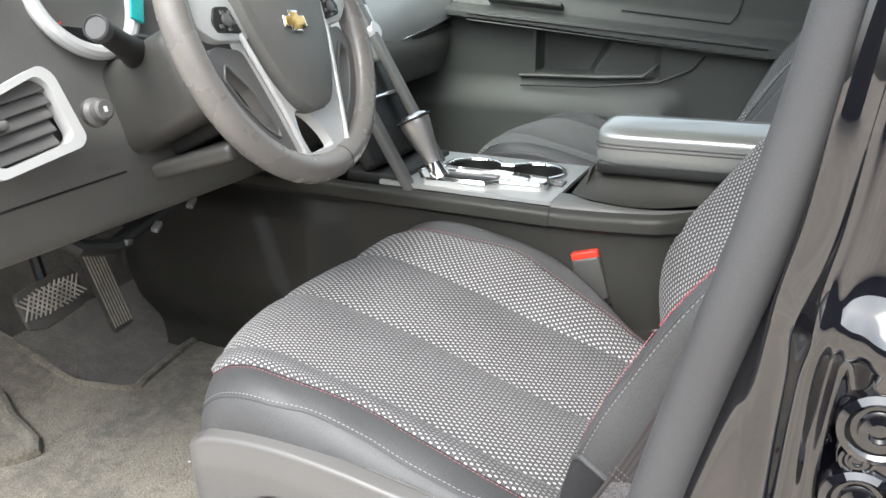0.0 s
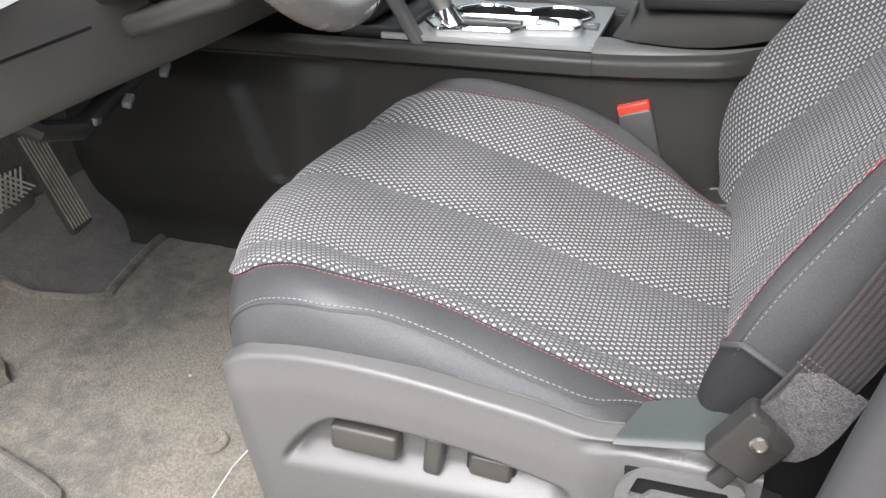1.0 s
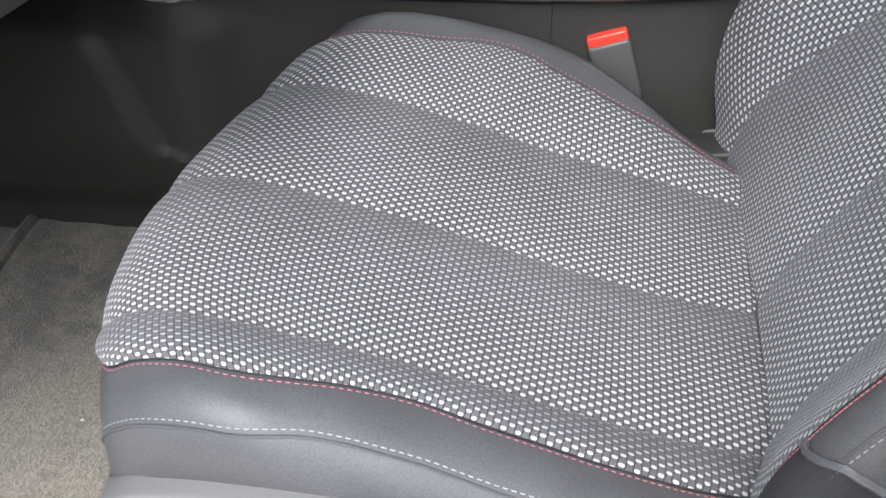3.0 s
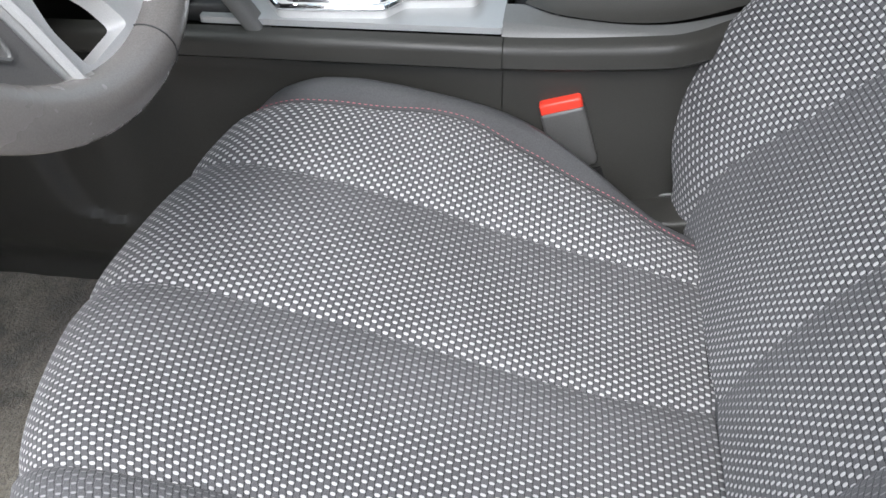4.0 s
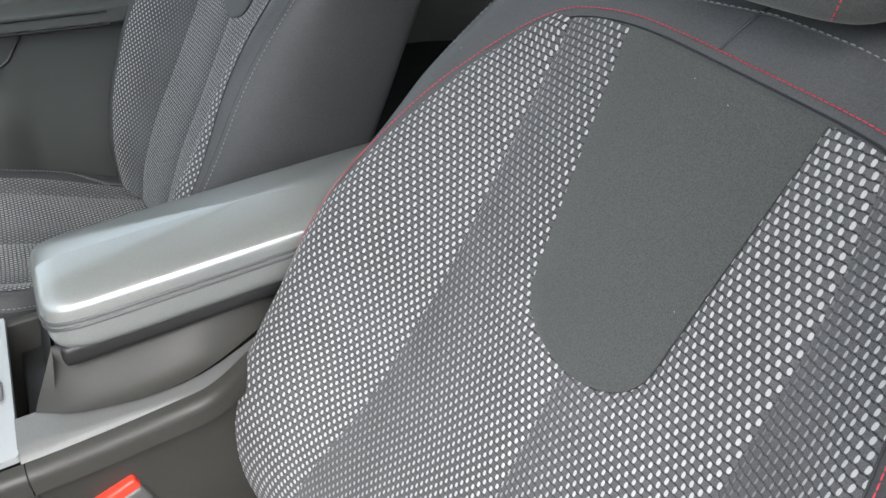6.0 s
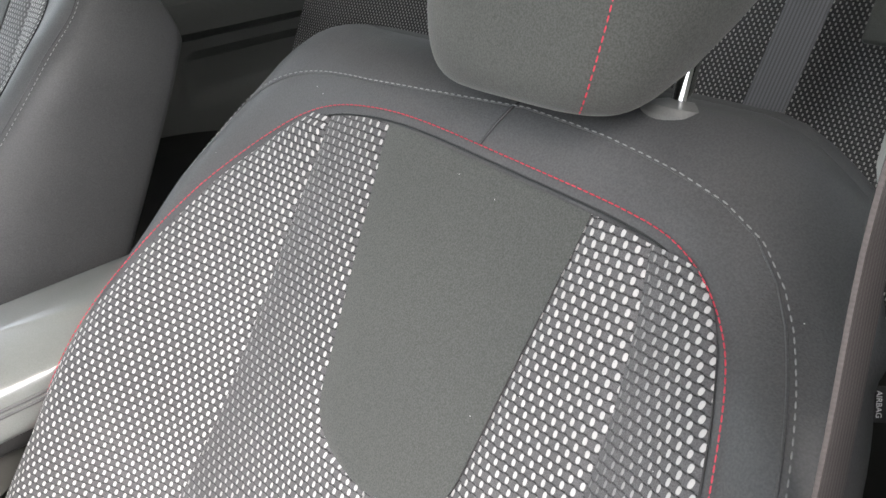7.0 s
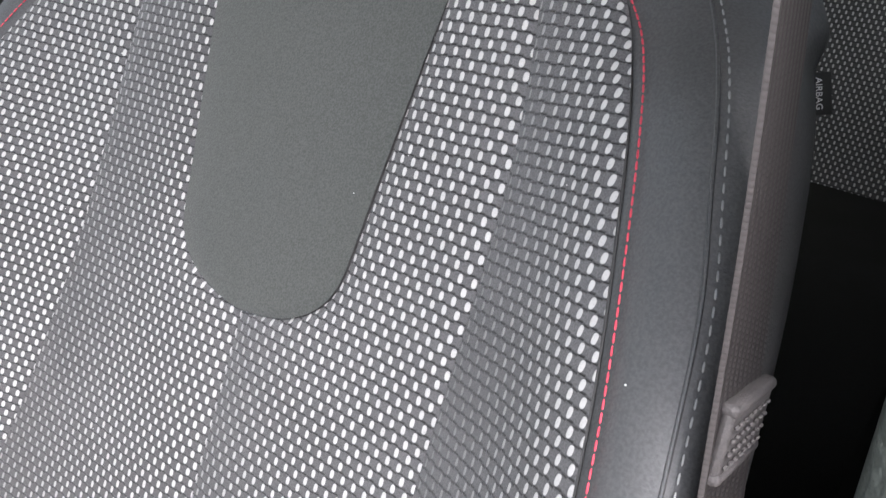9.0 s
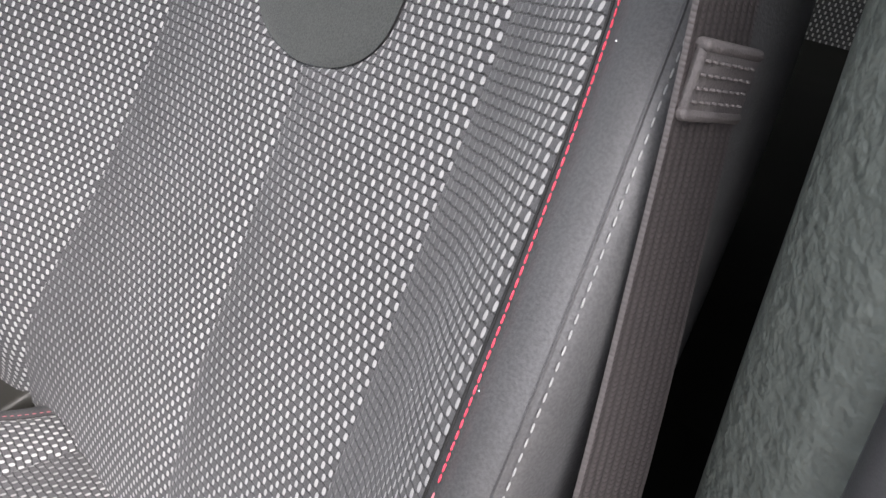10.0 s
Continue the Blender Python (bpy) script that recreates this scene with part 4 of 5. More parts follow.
for k, (a, b) in enumerate((((-0.66, 0.6765), (0.03, 0.6228)), ((-0.66, 0.661), (0.03, 0.602)))):
    part("ledge_groove", tube([(a[0], DY - 0.0515, a[1]), (b[0], DY - 0.0515, b[1])], 0.0022, 6), PLASTIC_DARK, panel)
part("window_switch_plate", rbox((0.19, 0.03, 0.012), 0.004, Matrix.Translation((-0.53, DY - 0.006, 0.702)) @ pose(0, 0, 0, -25, 4.5, 0)), DOOR_PLASTIC, panel, "dark window switch plate")
part("panel_groove", tube([(-0.30, DY + 0.010, 0.690), (-0.06, DY + 0.012, 0.668), (-0.045, DY + 0.014, 0.69), (-0.035, DY + 0.018, 0.735), (-0.04, DY + 0.019, 0.79)], 0.0018, 6), PLASTIC_DARK, panel)
part("door_skin", rbox((1.15, 0.03, 0.85), 0.01, Matrix.Translation((-0.42, 1.175, 0.37))), BLACK_PAINT, door)
rear_door = thing("rear_door", (0.75, 1.13, 0.09), "closed rear door with charcoal panel and dark armrest", "door")


def rear_panel_at(x, z):
    y = 1.12 - 0.035 * smooth_step(0.60, 0.62, z) * smooth_step(0.69, 0.67, z) + 0.02 * smooth_step(0.47, 0.50, z) * smooth_step(0.58, 0.56, z) * smooth_step(0.62, 0.66, x) * smooth_step(1.0, 0.9, x)
    return Vector((x, y, z))


part("door_panel", sheet(rear_panel_at, steps(0.30, 1.30, 80), steps(0.09, 0.82, 70)), DOOR_PLASTIC, rear_door)
part("door_skin", rbox((1.1, 0.03, 0.9), 0.01, Matrix.Translation((0.85, 1.175, 0.38))), BLACK_PAINT, rear_door)
gap_post = part("door_post", rbox((0.10, 0.05, 0.74), 0.012, Matrix.Translation((0.155, 1.115, 0.45))), PLASTIC_DARK)
tagged(gap_post, "dark trimmed post between the far doors", "pillar", kind="structure")

# rear bench
bench = thing("rear_bench", (0.9, 0.35, 0.09), "dark rear bench seat with dotted cloth backrest and plain panels", "rear seat")


def bench_back(s, y):
    x = 0.80 + 0.30 * s + 0.02 * math.cos(y * 9)
    return Vector((x, y, 0.42 + 0.60 * s - 0.03 * smooth_step(0.9, 1.0, s)))


part("bench_back", sheet(bench_back, steps(0, 1, 30), steps(-0.30, 1.08, 60), lambda s, y: (s * 0.67 + 1, y + 1), lambda s, y: (0.55, 0)), REAR_FABRIC, bench, "dark dotted rear backrest cloth")


def bench_cushion(s, y):
    x, z = spline([0, 0.2, 0.8, 1.0, 1.2], [(0.82, 0.42), (0.72, 0.435), (0.45, 0.46), (0.375, 0.43), (0.36, 0.28)])(s)
    return Vector((x, y, z))


# cushion and base carry the shade behind the front seat as colour
part("bench_cushion", sheet(bench_cushion, steps(0, 1.2, 30), steps(-0.26, 1.04, 60), lambda s, y: (s * 0.5 + 1, y + 1), lambda s, y: (0.35, 0)), REAR_SHADE, bench, "plain rear cushion cloth, near-black to stand for cabin shade")
part("bench_panel", rbox((0.012, 0.20, 0.34), 0.005, Matrix.Translation((0.965, -0.075, 0.87)) @ pose(0, 0, 0, 0, 26, 0)), SUEDE, bench, "plain dark panel in the rear backrest")
part("bench_base", rbox((0.45, 1.30, 0.22), 0.02, Matrix.Translation((0.62, 0.39, 0.20))), REAR_SHADE, bench)
back_wall = part("wall_rear", rbox((0.05, 1.5, 0.85), 0.01, Matrix.Translation((1.62, 0.385, 0.50))), PLASTIC_SOFT)
tagged(back_wall, "dark rear wall behind the bench", "wall", kind="structure")
rear_side = part("wall_near_rear", rbox((1.35, 0.06, 0.76), 0.015, Matrix.Translation((1.03, -0.40, 0.42))), PLASTIC_SOFT)
tagged(rear_side, "dark closed rear door trim on the near side", "wall", kind="structure")


def webbing(name, centre, normals, width, thick, material, parent, label=""):
    """A flat belt along a line of points, with its broad face along each normal."""
    bm = bmesh.new()
    uv = bm.loops.layers.uv.new("UVMap")
    ring, s = [], 0.0
    centre = [Vector(c) for c in centre]
    for i, c in enumerate(centre):
        d = (centre[min(i + 1, len(centre) - 1)] - centre[max(i - 1, 0)]).normalized()
        nn = Vector(normals[i] if isinstance(normals, list) else normals)
        w = d.cross(nn).normalized()
        nn = w.cross(d).normalized()
        s += (c - centre[i - 1]).length if i else 0.0
        prof = [(-0.5, -0.3), (-0.47, 0.5), (0.47, 0.5), (0.5, -0.3), (0.47, -0.5), (-0.47, -0.5)]
        ring.append([(bm.verts.new(c + w * a * width + nn * b * thick), s, a * width) for a, b in prof])
    for a, b in zip(ring, ring[1:]):
        for k in range(6):
            q = (a[k], b[k], b[(k + 1) % 6], a[(k + 1) % 6])
            f = bm.faces.new([v[0] for v in q])
            for lp, v in zip(f.loops, q):
                lp[uv].uv = (v[1], v[2])
    return part(name, bm, material, parent, label)


rear_belt = thing("rear_seat_belt", (0.83, 0.10, 0.45), "grey rear seat belt hanging with its metal tongue", "seat belt")
webbing("belt_strap", [(1.02, 0.055, 1.10), (0.94, 0.078, 0.86), (0.855, 0.105, 0.64), (0.842, 0.110, 0.605)], (-1, -0.3, 0.35), 0.048, 0.0016, WEB_GREY, rear_belt)
part("tongue_grip", rbox((0.012, 0.062, 0.022), 0.005, Matrix.Translation((0.838, 0.111, 0.602)) @ pose(0, 0, 0, 0, 20, 0)), PLASTIC_DARK, rear_belt)
tongue_m = frame_of((0.832, 0.112, 0.575), (0, 1, 0.1), (0.25, 0, 1))
part("belt_tongue", plate_with_hole(rounded([(-0.013, -0.022), (0.013, -0.022), (0.018, 0.02), (-0.018, 0.02)], 0.004), rounded([(-0.006, -0.014), (0.006, -0.014), (0.007, 0.002), (-0.007, 0.002)], 0.002), 0.001, 0.002, tongue_m), CHROME, rear_belt, "bright metal belt tongue")

# ---- near middle pillar, its seal, and the body outside ----
near_pillar = thing("near_pillar", (0.2, -0.38, 0.05), "middle pillar beside the driver seat with textured trim and pale upper cover", "pillar", kind="structure")
edge_x = spline([0.05, 0.30, 0.466, 0.586, 0.666, 0.742, 0.803, 1.0, 1.39], [0.03, 0.045, 0.069, 0.094, 0.113, 0.129, 0.139, 0.165, 0.21])


def pillar_trim_at(z, t):
    x0 = edge_x(z)
    prof = spline([0, 0.3, 0.45, 0.62, 0.8, 1.0], [(0.19, -0.336), (0.062, -0.2935), (0.038, -0.2925), (0.014, -0.319), (0.008, -0.331), (0.002, -0.362)])(t)
    return Vector((x0 + prof[0], prof[1], z))


part("lower_trim", sheet(pillar_trim_at, steps(0.06, 0.728, 50), steps(0, 1, 30)), PLASTIC_GREEN, near_pillar, "textured dark grey-green pillar trim")


def pillar_upper_at(z, t):
    p = pillar_trim_at(z, t)
    return p + Vector((-0.006, 0.005, 0))


part("upper_trim", sheet(pillar_upper_at, steps(0.722, 1.39, 24), steps(0, 1, 30)), PLASTIC_CREAM, near_pillar, "pale upper pillar cover")
seal = part("door_seal", tube([(edge_x(z), -0.360, z) for z in steps(0.05, 1.39, 40)], 0.0185, 14), RUBBER, near_pillar, "grey rubber door seal")


# added wall, never in view: blocks low sky and darkens the paint's reflections
unseen_wall = part("wall_unseen", rbox((24, 0.2, 2.6), 0.02, Matrix.Translation((0, -7.0, 0.92))), UNSEEN_WALL)
tagged(unseen_wall, "plain dark wall added out of view to darken reflections and low sky", "wall", kind="structure")
ridge_x = spline([0.05, 0.40, 0.516, 0.586, 0.644, 0.691, 0.752, 1.0, 1.39], [0.10, 0.132, 0.141, 0.143, 0.146, 0.154, 0.160, 0.19, 0.235])


def body_at(z, t):
    x0, x1 = edge_x(z), ridge_x(z)
    prof = spline([0, 0.10, 0.22, 0.30, 0.36, 0.45, 0.60, 0.80, 1.0], [(x0 + 0.010, -0.362), (x0 + 0.022, -0.374), (x1 - 0.020, -0.382), (x1 - 0.006, -0.392), (x1 + 0.003, -0.401), (x1 + 0.014, -0.398), (x1 + 0.035, -0.402), (x1 + 0.11, -0.414), (x1 + 0.30, -0.424)])(t)
    wave = smooth_step(0.38, 0.5, t) * smooth_step(0.66, 0.60, z)
    dent = 0.004 * math.sin(31 * z + 10 * t) + 0.003 * math.sin(57 * z - 26 * t) + 0.0025 * noise.noise((z * 24, t * 9, 2.0)) + 0.0035 * math.sin(48 * t + 5 * z)
    hump = 0.014 * math.exp(-((z - 0.640) / 0.016) ** 2 - ((prof[0] - 0.178) / 0.030) ** 2)
    inner = 0.0015 * math.sin(23 * z) * smooth_step(0.35, 0.2, t)
    return Vector((prof[0], prof[1] - dent * wave - hump + inner, z))


body = part("painted_body", sheet(body_at, steps(-0.05, 1.39, 200), steps(0, 1, 110)), BLACK_PAINT, near_pillar, "glossy black painted body side")
for x, z, k in ((0.187, 0.592, 1.0), (0.180, 0.570, 0.45), (0.184, 0.545, 0.95), (0.186, 0.500, 0.9)):
    m = frame_of((x, -0.404, z), (1, 0, 0), (0, 0, 1)) @ Matrix.Scale(k, 4)
    boss = part("bolt_boss", lathe([(0.022, -0.008), (0.021, 0.004), (0.017, 0.006), (0.014, 0.003), (0.011, 0.003), (0.010, 0.007), (0.006, 0.008), (0.005, 0.004), (0.001, 0.004)], 28, m), BLACK_PAINT, body, "round black painted bolt boss")
for nm, c, size in (("rear_side_window", (0.92, -0.405, 1.095), (1.25, 0.006, 0.60)), ("rear_side_window", (0.92, 1.150, 1.095), (1.25, 0.006, 0.60)), ("rear_window", (1.64, 0.385, 1.155), (0.006, 1.5, 0.48))):
    tagged(part(nm, rbox(size, 0.002, Matrix.Translation(c)), TINTED), "dark tinted rear glass of the car", "window", kind="structure")

CLEAR = tinted_glass("green_tinted_clear_glass", (0.88, 0.91, 0.89))
screen_m = frame_of((-0.80, 0.385, 1.16), (0, 1, 0), (0.84, 0, 0.54))
tagged(part("windscreen", rbox((1.40, 0.80, 0.006), 0.002, screen_m), CLEAR), "sloping tinted windscreen of the car", "window", kind="structure")
tagged(part("front_side_window", rbox((1.0, 0.006, 0.58), 0.002, Matrix.Translation((-0.30, 1.155, 1.09))), CLEAR), "closed tinted side window above the passenger door", "window", kind="structure")

# ---- seat belt of the driver's seat ----
belt = thing("driver_seat_belt", (0.02, -0.26, 0.33), "dark grey driver seat belt with stitched loop and bolted anchor", "seat belt")
belt_line, belt_long = path_curve([(0.026, -0.283, 0.390), (0.043, -0.2825, 0.424), (0.067, -0.2795, 0.478), (0.093, -0.2745, 0.542), (0.123, -0.2650, 0.6075), (0.1450, -0.2580, 0.6627), (0.160, -0.2530, 0.719), (0.172, -0.2480, 0.781), (0.1890, -0.2410, 0.8546), (0.2112, -0.2430, 0.9374), (0.2341, -0.2560, 1.011)])
strap = webbing("belt_strap", [belt_line(s) for s in steps(0, belt_long, 60)], [(-0.12 + 0.22 * smooth_step(14, 40, i), -1, 0) for i in range(61)], 0.0405, 0.0016, WEB, belt)
fold = webbing("belt_fold", [(0.020, -0.281, 0.376), (0.0245, -0.287, 0.381), (0.031, -0.2905, 0.390), (0.038, -0.2895, 0.402), (0.045, -0.2855, 0.416), (0.050, -0.2820, 0.426)], (-0.3, -1, 0.15), 0.0460, 0.0080, WEB_FOLD, belt, "grey folded belt end in its anchor")
for k in range(2):
    part("fold_stitching", stitches([Vector((0.024, -0.2835, 0.437)) + Vector((0.004, 0.001, 0.005)) * k, Vector((0.062, -0.2815, 0.411)) + Vector((0.004, 0.001, 0.005)) * k], 0.0016, 0.0014, 0.0007, (0, -1, 0)), WEB_GREY_THREAD, fold, "pale zigzag stitching")
lm = frame_of((0.1490, -0.2590, 0.6665), (0.0413, 0.0008, -0.0169), (0.009, 0.0, 0.0244))
loop = part("stitched_loop", rbox((0.0395, 0.023, 0.004), 0.002, lm), LOOP_WEB, strap, "frayed stitched belt loop")
for k in (-0.0102, 0.0102):
    part("loop_rib", rbox((0.0400, 0.0042, 0.0056), 0.002, lm @ Matrix.Translation((0, k, 0.0))), LOOP_WEB, loop)
for k in range(4):
    part("loop_thread", stitches([lm @ Vector((-0.019, -0.006 + 0.004 * k, 0.0027)), lm @ Vector((0.019, -0.006 + 0.004 * k, 0.0027))], 0.003, 0.0014, 0.0006, (0, -1, 0)), WEB_GREY_THREAD, loop)
part("belt_guide", rbox((0.052, 0.044, 0.080), 0.012, Matrix.Translation((0.226, -0.252, 0.884)) @ pose(0, 0, 0, 0, 12, 0)), GUIDE, belt, "grey rounded belt guide")
anchor_m = frame_of((0.009, -0.288, 0.367), (0.854, 0, -0.52), (0.52, 0, 0.854))
anchor = part("anchor_cover", rbox((0.040, 0.052, 0.022), 0.0035, anchor_m @ Matrix.Translation((-0.001, -0.002, -0.004)), 3), ANCHOR, belt, "dark grey plastic belt anchor cover")
part("anchor_tongue", rbox((0.014, 0.030, 0.008), 0.002, anchor_m @ Matrix.Translation((0.007, -0.036, -0.006))), ANCHOR, anchor, "narrow dark tongue into the slot")
part("anchor_bolt", lathe([(0.0085, 0.0), (0.0085, 0.003), (0.0065, 0.004), (0.006, 0.002), (0.002, 0.002)], 20, anchor_m @ Matrix.Translation((-0.001, 0.006, 0.0058)) @ Matrix.Scale(0.8, 4)), STEEL, anchor, "round steel bolt head")
label_m = frame_of((0.286, -0.2285, 0.7165), (-0.34, -0.28, -0.90), (0.655, -0.757, 0.0))
tag = thing("airbag_tag", (0.286, -0.2285, 0.7165), "small dark cloth tag with pale capital letters on the seat side", "label")
part("tag_cloth", rbox((0.0165, 0.0105, 0.0008), 0.0003, label_m), PLASTIC_DARK, tag)
txt = bpy.data.curves.new("tag_text", "FONT")
txt.body = "AIRBAG"
txt.size = 0.0036
txt.align_x, txt.align_y = "CENTER", "CENTER"
txt.extrude = 0.0001
txt.materials.append(MARK)
txt_ob = new("tag_text", txt)
txt_ob.matrix_world = label_m @ Matrix.Translation((0, 0, 0.0006))
txt_ob.parent = tag
txt_ob.matrix_parent_inverse = tag.matrix_world.inverted()

# buckle
buckle = thing("seat_belt_buckle", (-0.08, 0.25, 0.28), "black seat belt buckle with bright red release button", "buckle")
bm_ = frame_of((-0.126, 0.250, 0.379), (0.958, 0.03, 0.287), (-0.287, 0, 0.958))
part("buckle_body", rbox((0.042, 0.066, 0.026), 0.004, bm_), BUCKLE, buckle)
part("release_button", rbox((0.040, 0.016, 0.022), 0.003, bm_ @ Matrix.Translation((0, 0.0345, 0.0))), RED, buckle, "bright red release button")
part("buckle_lip", rbox((0.047, 0.003, 0.004), 0.001, bm_ @ Matrix.Translation((0, 0.0325, -0.0125))), PLASTIC_GREY, buckle)
part("buckle_stalk", tube([(-0.098, 0.248, 0.345), (-0.085, 0.245, 0.31), (-0.07, 0.24, 0.27), (-0.06, 0.235, 0.22)], 0.012, 10, flat=0.5), PLASTIC_DARK, buckle)
inner = part("seat_hinge_cover", rbox((0.085, 0.046, 0.03), 0.006, Matrix.Translation((-0.040, 0.226, 0.297)) @ pose(0, 0, 0, 0, -8, 0)), CONSOLE_PLASTIC)
tagged(inner, "dark plastic hinge cover between seat and console", "cover")
part("cover_edge", rbox((0.080, 0.003, 0.003), 0.001, Matrix.Translation((-0.040, 0.248, 0.3125)) @ pose(0, 0, 0, 0, -8, 0)), PLASTIC_GREY, inner)

# ---- centre console ----
console = thing("centre_console", (-0.2, 0.37, 0.08), "charcoal centre console with silver deck, cup holders and gear gate", "console")


KNEE_X = spline([0.24, 0.262, 0.272, 0.295, 0.34, 0.39, 0.445], [-0.56, -0.59, -0.626, -0.643, -0.658, -0.676, -0.700])


def side_at(x, t):
    prof = spline([0, 0.30, 0.62, 0.80, 0.845, 0.86, 0.90, 0.97, 1.0], [(0.232, 0.08), (0.238, 0.22), (0.246, 0.37), (0.248, 0.435), (0.246, 0.448), (0.238, 0.450), (0.236, 0.462), (0.242, 0.474), (0.250, 0.477)])(t)
    rise = 0.018 * smooth_step(-0.19, 0.12, x)
    knee = smooth_step(-0.50, -0.60, x)
    z = prof[1]
    fold = smooth_step(0.016, -0.012, x - KNEE_X(z)) * smooth_step(0.452, 0.42, z) * smooth_step(0.20, 0.31, z)
    flare = 0.044 * smooth_step(0.45, 0.0, t) * smooth_step(-0.40, -0.55, x)
    return Vector((x, prof[0] + flare + 0.05 * smooth_step(-0.05, 0.06, x) - 0.030 * knee * smooth_step(0.1, 0.3, t) * smooth_step(0.86, 0.7, t) - 0.013 * fold * smooth_step(-0.30, -0.56, x), z + rise * t))


part("side_panel", sheet(side_at, steps(-0.98, -0.1918, 170), steps(0, 1, 70)), CONSOLE_PLASTIC, console, "charcoal console side panel")
part("rear_side_panel", sheet(side_at, steps(-0.1910, 0.40, 50), steps(0, 1, 48)), CONSOLE_PLASTIC, console, "charcoal console side panel")
part("far_side_panel", rbox((1.3, 0.012, 0.39), 0.004, Matrix.Translation((-0.33, 0.477, 0.280))), CONSOLE_PLASTIC, console)
cups = [(-0.366, 0.386), (-0.264, 0.394)]
CR, WAIST = 0.0445, 0.020


def cup_outline(grow=0.0):
    r, w = CR + grow, WAIST + grow
    a = math.asin(w / r)
    d = Vector(cups[1]) - Vector(cups[0])
    turn = math.atan2(d.y, d.x)
    pts = []
    for i in range(29):
        g = turn + a + (2 * math.pi - 2 * a) * i / 28
        pts.append((cups[0][0] + r * math.cos(g), cups[0][1] + r * math.sin(g)))
    for i in range(29):
        g = turn + math.pi + a + (2 * math.pi - 2 * a) * i / 28
        pts.append((cups[1][0] + r * math.cos(g), cups[1][1] + r * math.sin(g)))
    return pts


deck_out = rounded([(-0.475, 0.252), (-0.193, 0.252), (-0.193, 0.472), (-0.475, 0.472)], 0.004)
deck = part("deck_plate", plate_with_hole(deck_out, cup_outline(), 0.484, 0.006), DECK, console, "satin silver console deck")
well = bmesh.new()
hi = [well.verts.new((x, y, 0.486)) for x, y in cup_outline()]
lo = [well.verts.new((x, y, 0.405)) for x, y in cup_outline(-0.004)]
for i in range(len(hi)):
    k = (i + 1) % len(hi)
    well.faces.new((hi[i], hi[k], lo[k], lo[i]))
well.faces.new(lo)
cup_well = part("cup_holder_well", well, PLASTIC_DARK, console, "black cup holder well")
part("cup_rim", tube([(x, y, 0.4865) for x, y in cup_outline(0.003)], 0.0048, 8, closed=True, flat=0.75), CHROME, deck, "chrome cup holder rim")
for cx, cy in cups:
    part("cup_mat", lathe([(0.034, 0.0), (0.034, 0.003), (0.026, 0.003), (0.025, 0.001), (0.004, 0.001)], 28, Matrix.Translation((cx, cy, 0.406))), PEDAL_RUBBER, cup_well)
gate_out = rounded([(-0.424, 0.294), (-0.398, 0.256), (-0.300, 0.262), (-0.286, 0.284), (-0.222, 0.292), (-0.216, 0.306), (-0.222, 0.334), (-0.272, 0.338), (-0.398, 0.336), (-0.420, 0.318)], 0.005, 3)
gate_hole = rounded([(-0.408, 0.296), (-0.392, 0.270), (-0.306, 0.275), (-0.294, 0.296), (-0.296, 0.318), (-0.40, 0.322)], 0.006, 3)
gate = part("gear_gate", plate_with_hole(gate_out, gate_hole, 0.4935, 0.010), SILVER, console, "bright silver gear gate frame")
part("gate_edge", tube([(x, y, 0.4945) for x, y in gate_out], 0.0028, 6, closed=True), CHROME, gate, "chrome gate edge")
part("gate_inner_edge", tube([(x, y, 0.4938) for x, y in gate_hole], 0.0018, 6, closed=True), CHROME, gate)
part("gate_floor", prism(gate_hole, 0.006, 0.0, Matrix.Translation((0, 0, 0.4845))), PLASTIC_GREY, gate)
part("gate_slot", prism(rounded([(-0.375, 0.291), (-0.372, 0.302), (-0.298, 0.306), (-0.298, 0.290)], 0.003, 3), 0.002, 0.0, Matrix.Translation((0, 0, 0.4908))), PLASTIC_DARK, gate)
part("gate_facet", rbox((0.030, 0.034, 0.006), 0.002, Matrix.Translation((-0.262, 0.315, 0.4955)) @ pose(0, 0, 0, 0, 8, 8)), CHROME, gate, "bright angled gate facet")
button = part("deck_button", rbox((0.022, 0.026, 0.004), 0.0015, Matrix.Translation((-0.211, 0.3465, 0.486))), PLASTIC_GREY, console, "grey square deck button")
for k in range(3):
    part("button_mark", rbox((0.0022, 0.0035, 0.0005), 0.0, Matrix.Translation((-0.2145 + 0.0035 * k, 0.347, 0.4883))), MARK, button)

# gear lever
lever = thing("gear_lever", (-0.385, 0.29, 0.49), "satin silver gear lever knob with chrome cap and collar", "gear lever")
LB, LT = Vector((-0.385, 0.288, 0.490)), Vector((-0.433, 0.286, 0.585))


def lever_at(t, a, r, w=1.0):
    c = LB.lerp(LT, t)
    d = (LT - LB).normalized()
    side = Vector((0, 1, 0))
    front = side.cross(d).normalized()
    return c + r * (math.cos(a) * front + w * math.sin(a) * side)


radius = spline([0.0, 0.12, 0.25, 0.5, 0.75, 0.9, 1.0], [0.017, 0.014, 0.013, 0.0175, 0.023, 0.025, 0.0235])
ang = steps(0, 2 * math.pi, 28)[:-1]
part("lever_grip", sheet(lambda t, a: lever_at(t, a, radius(t), 0.85), steps(0.22, 0.93, 24), ang, close_v=True), SATIN, lever, "satin grey lever grip")
part("lever_collar", sheet(lambda t, a: lever_at(t, a, radius(t) * 1.06, 0.9), steps(0.0, 0.24, 10), ang, close_v=True), CHROME, lever, "chrome lever collar")
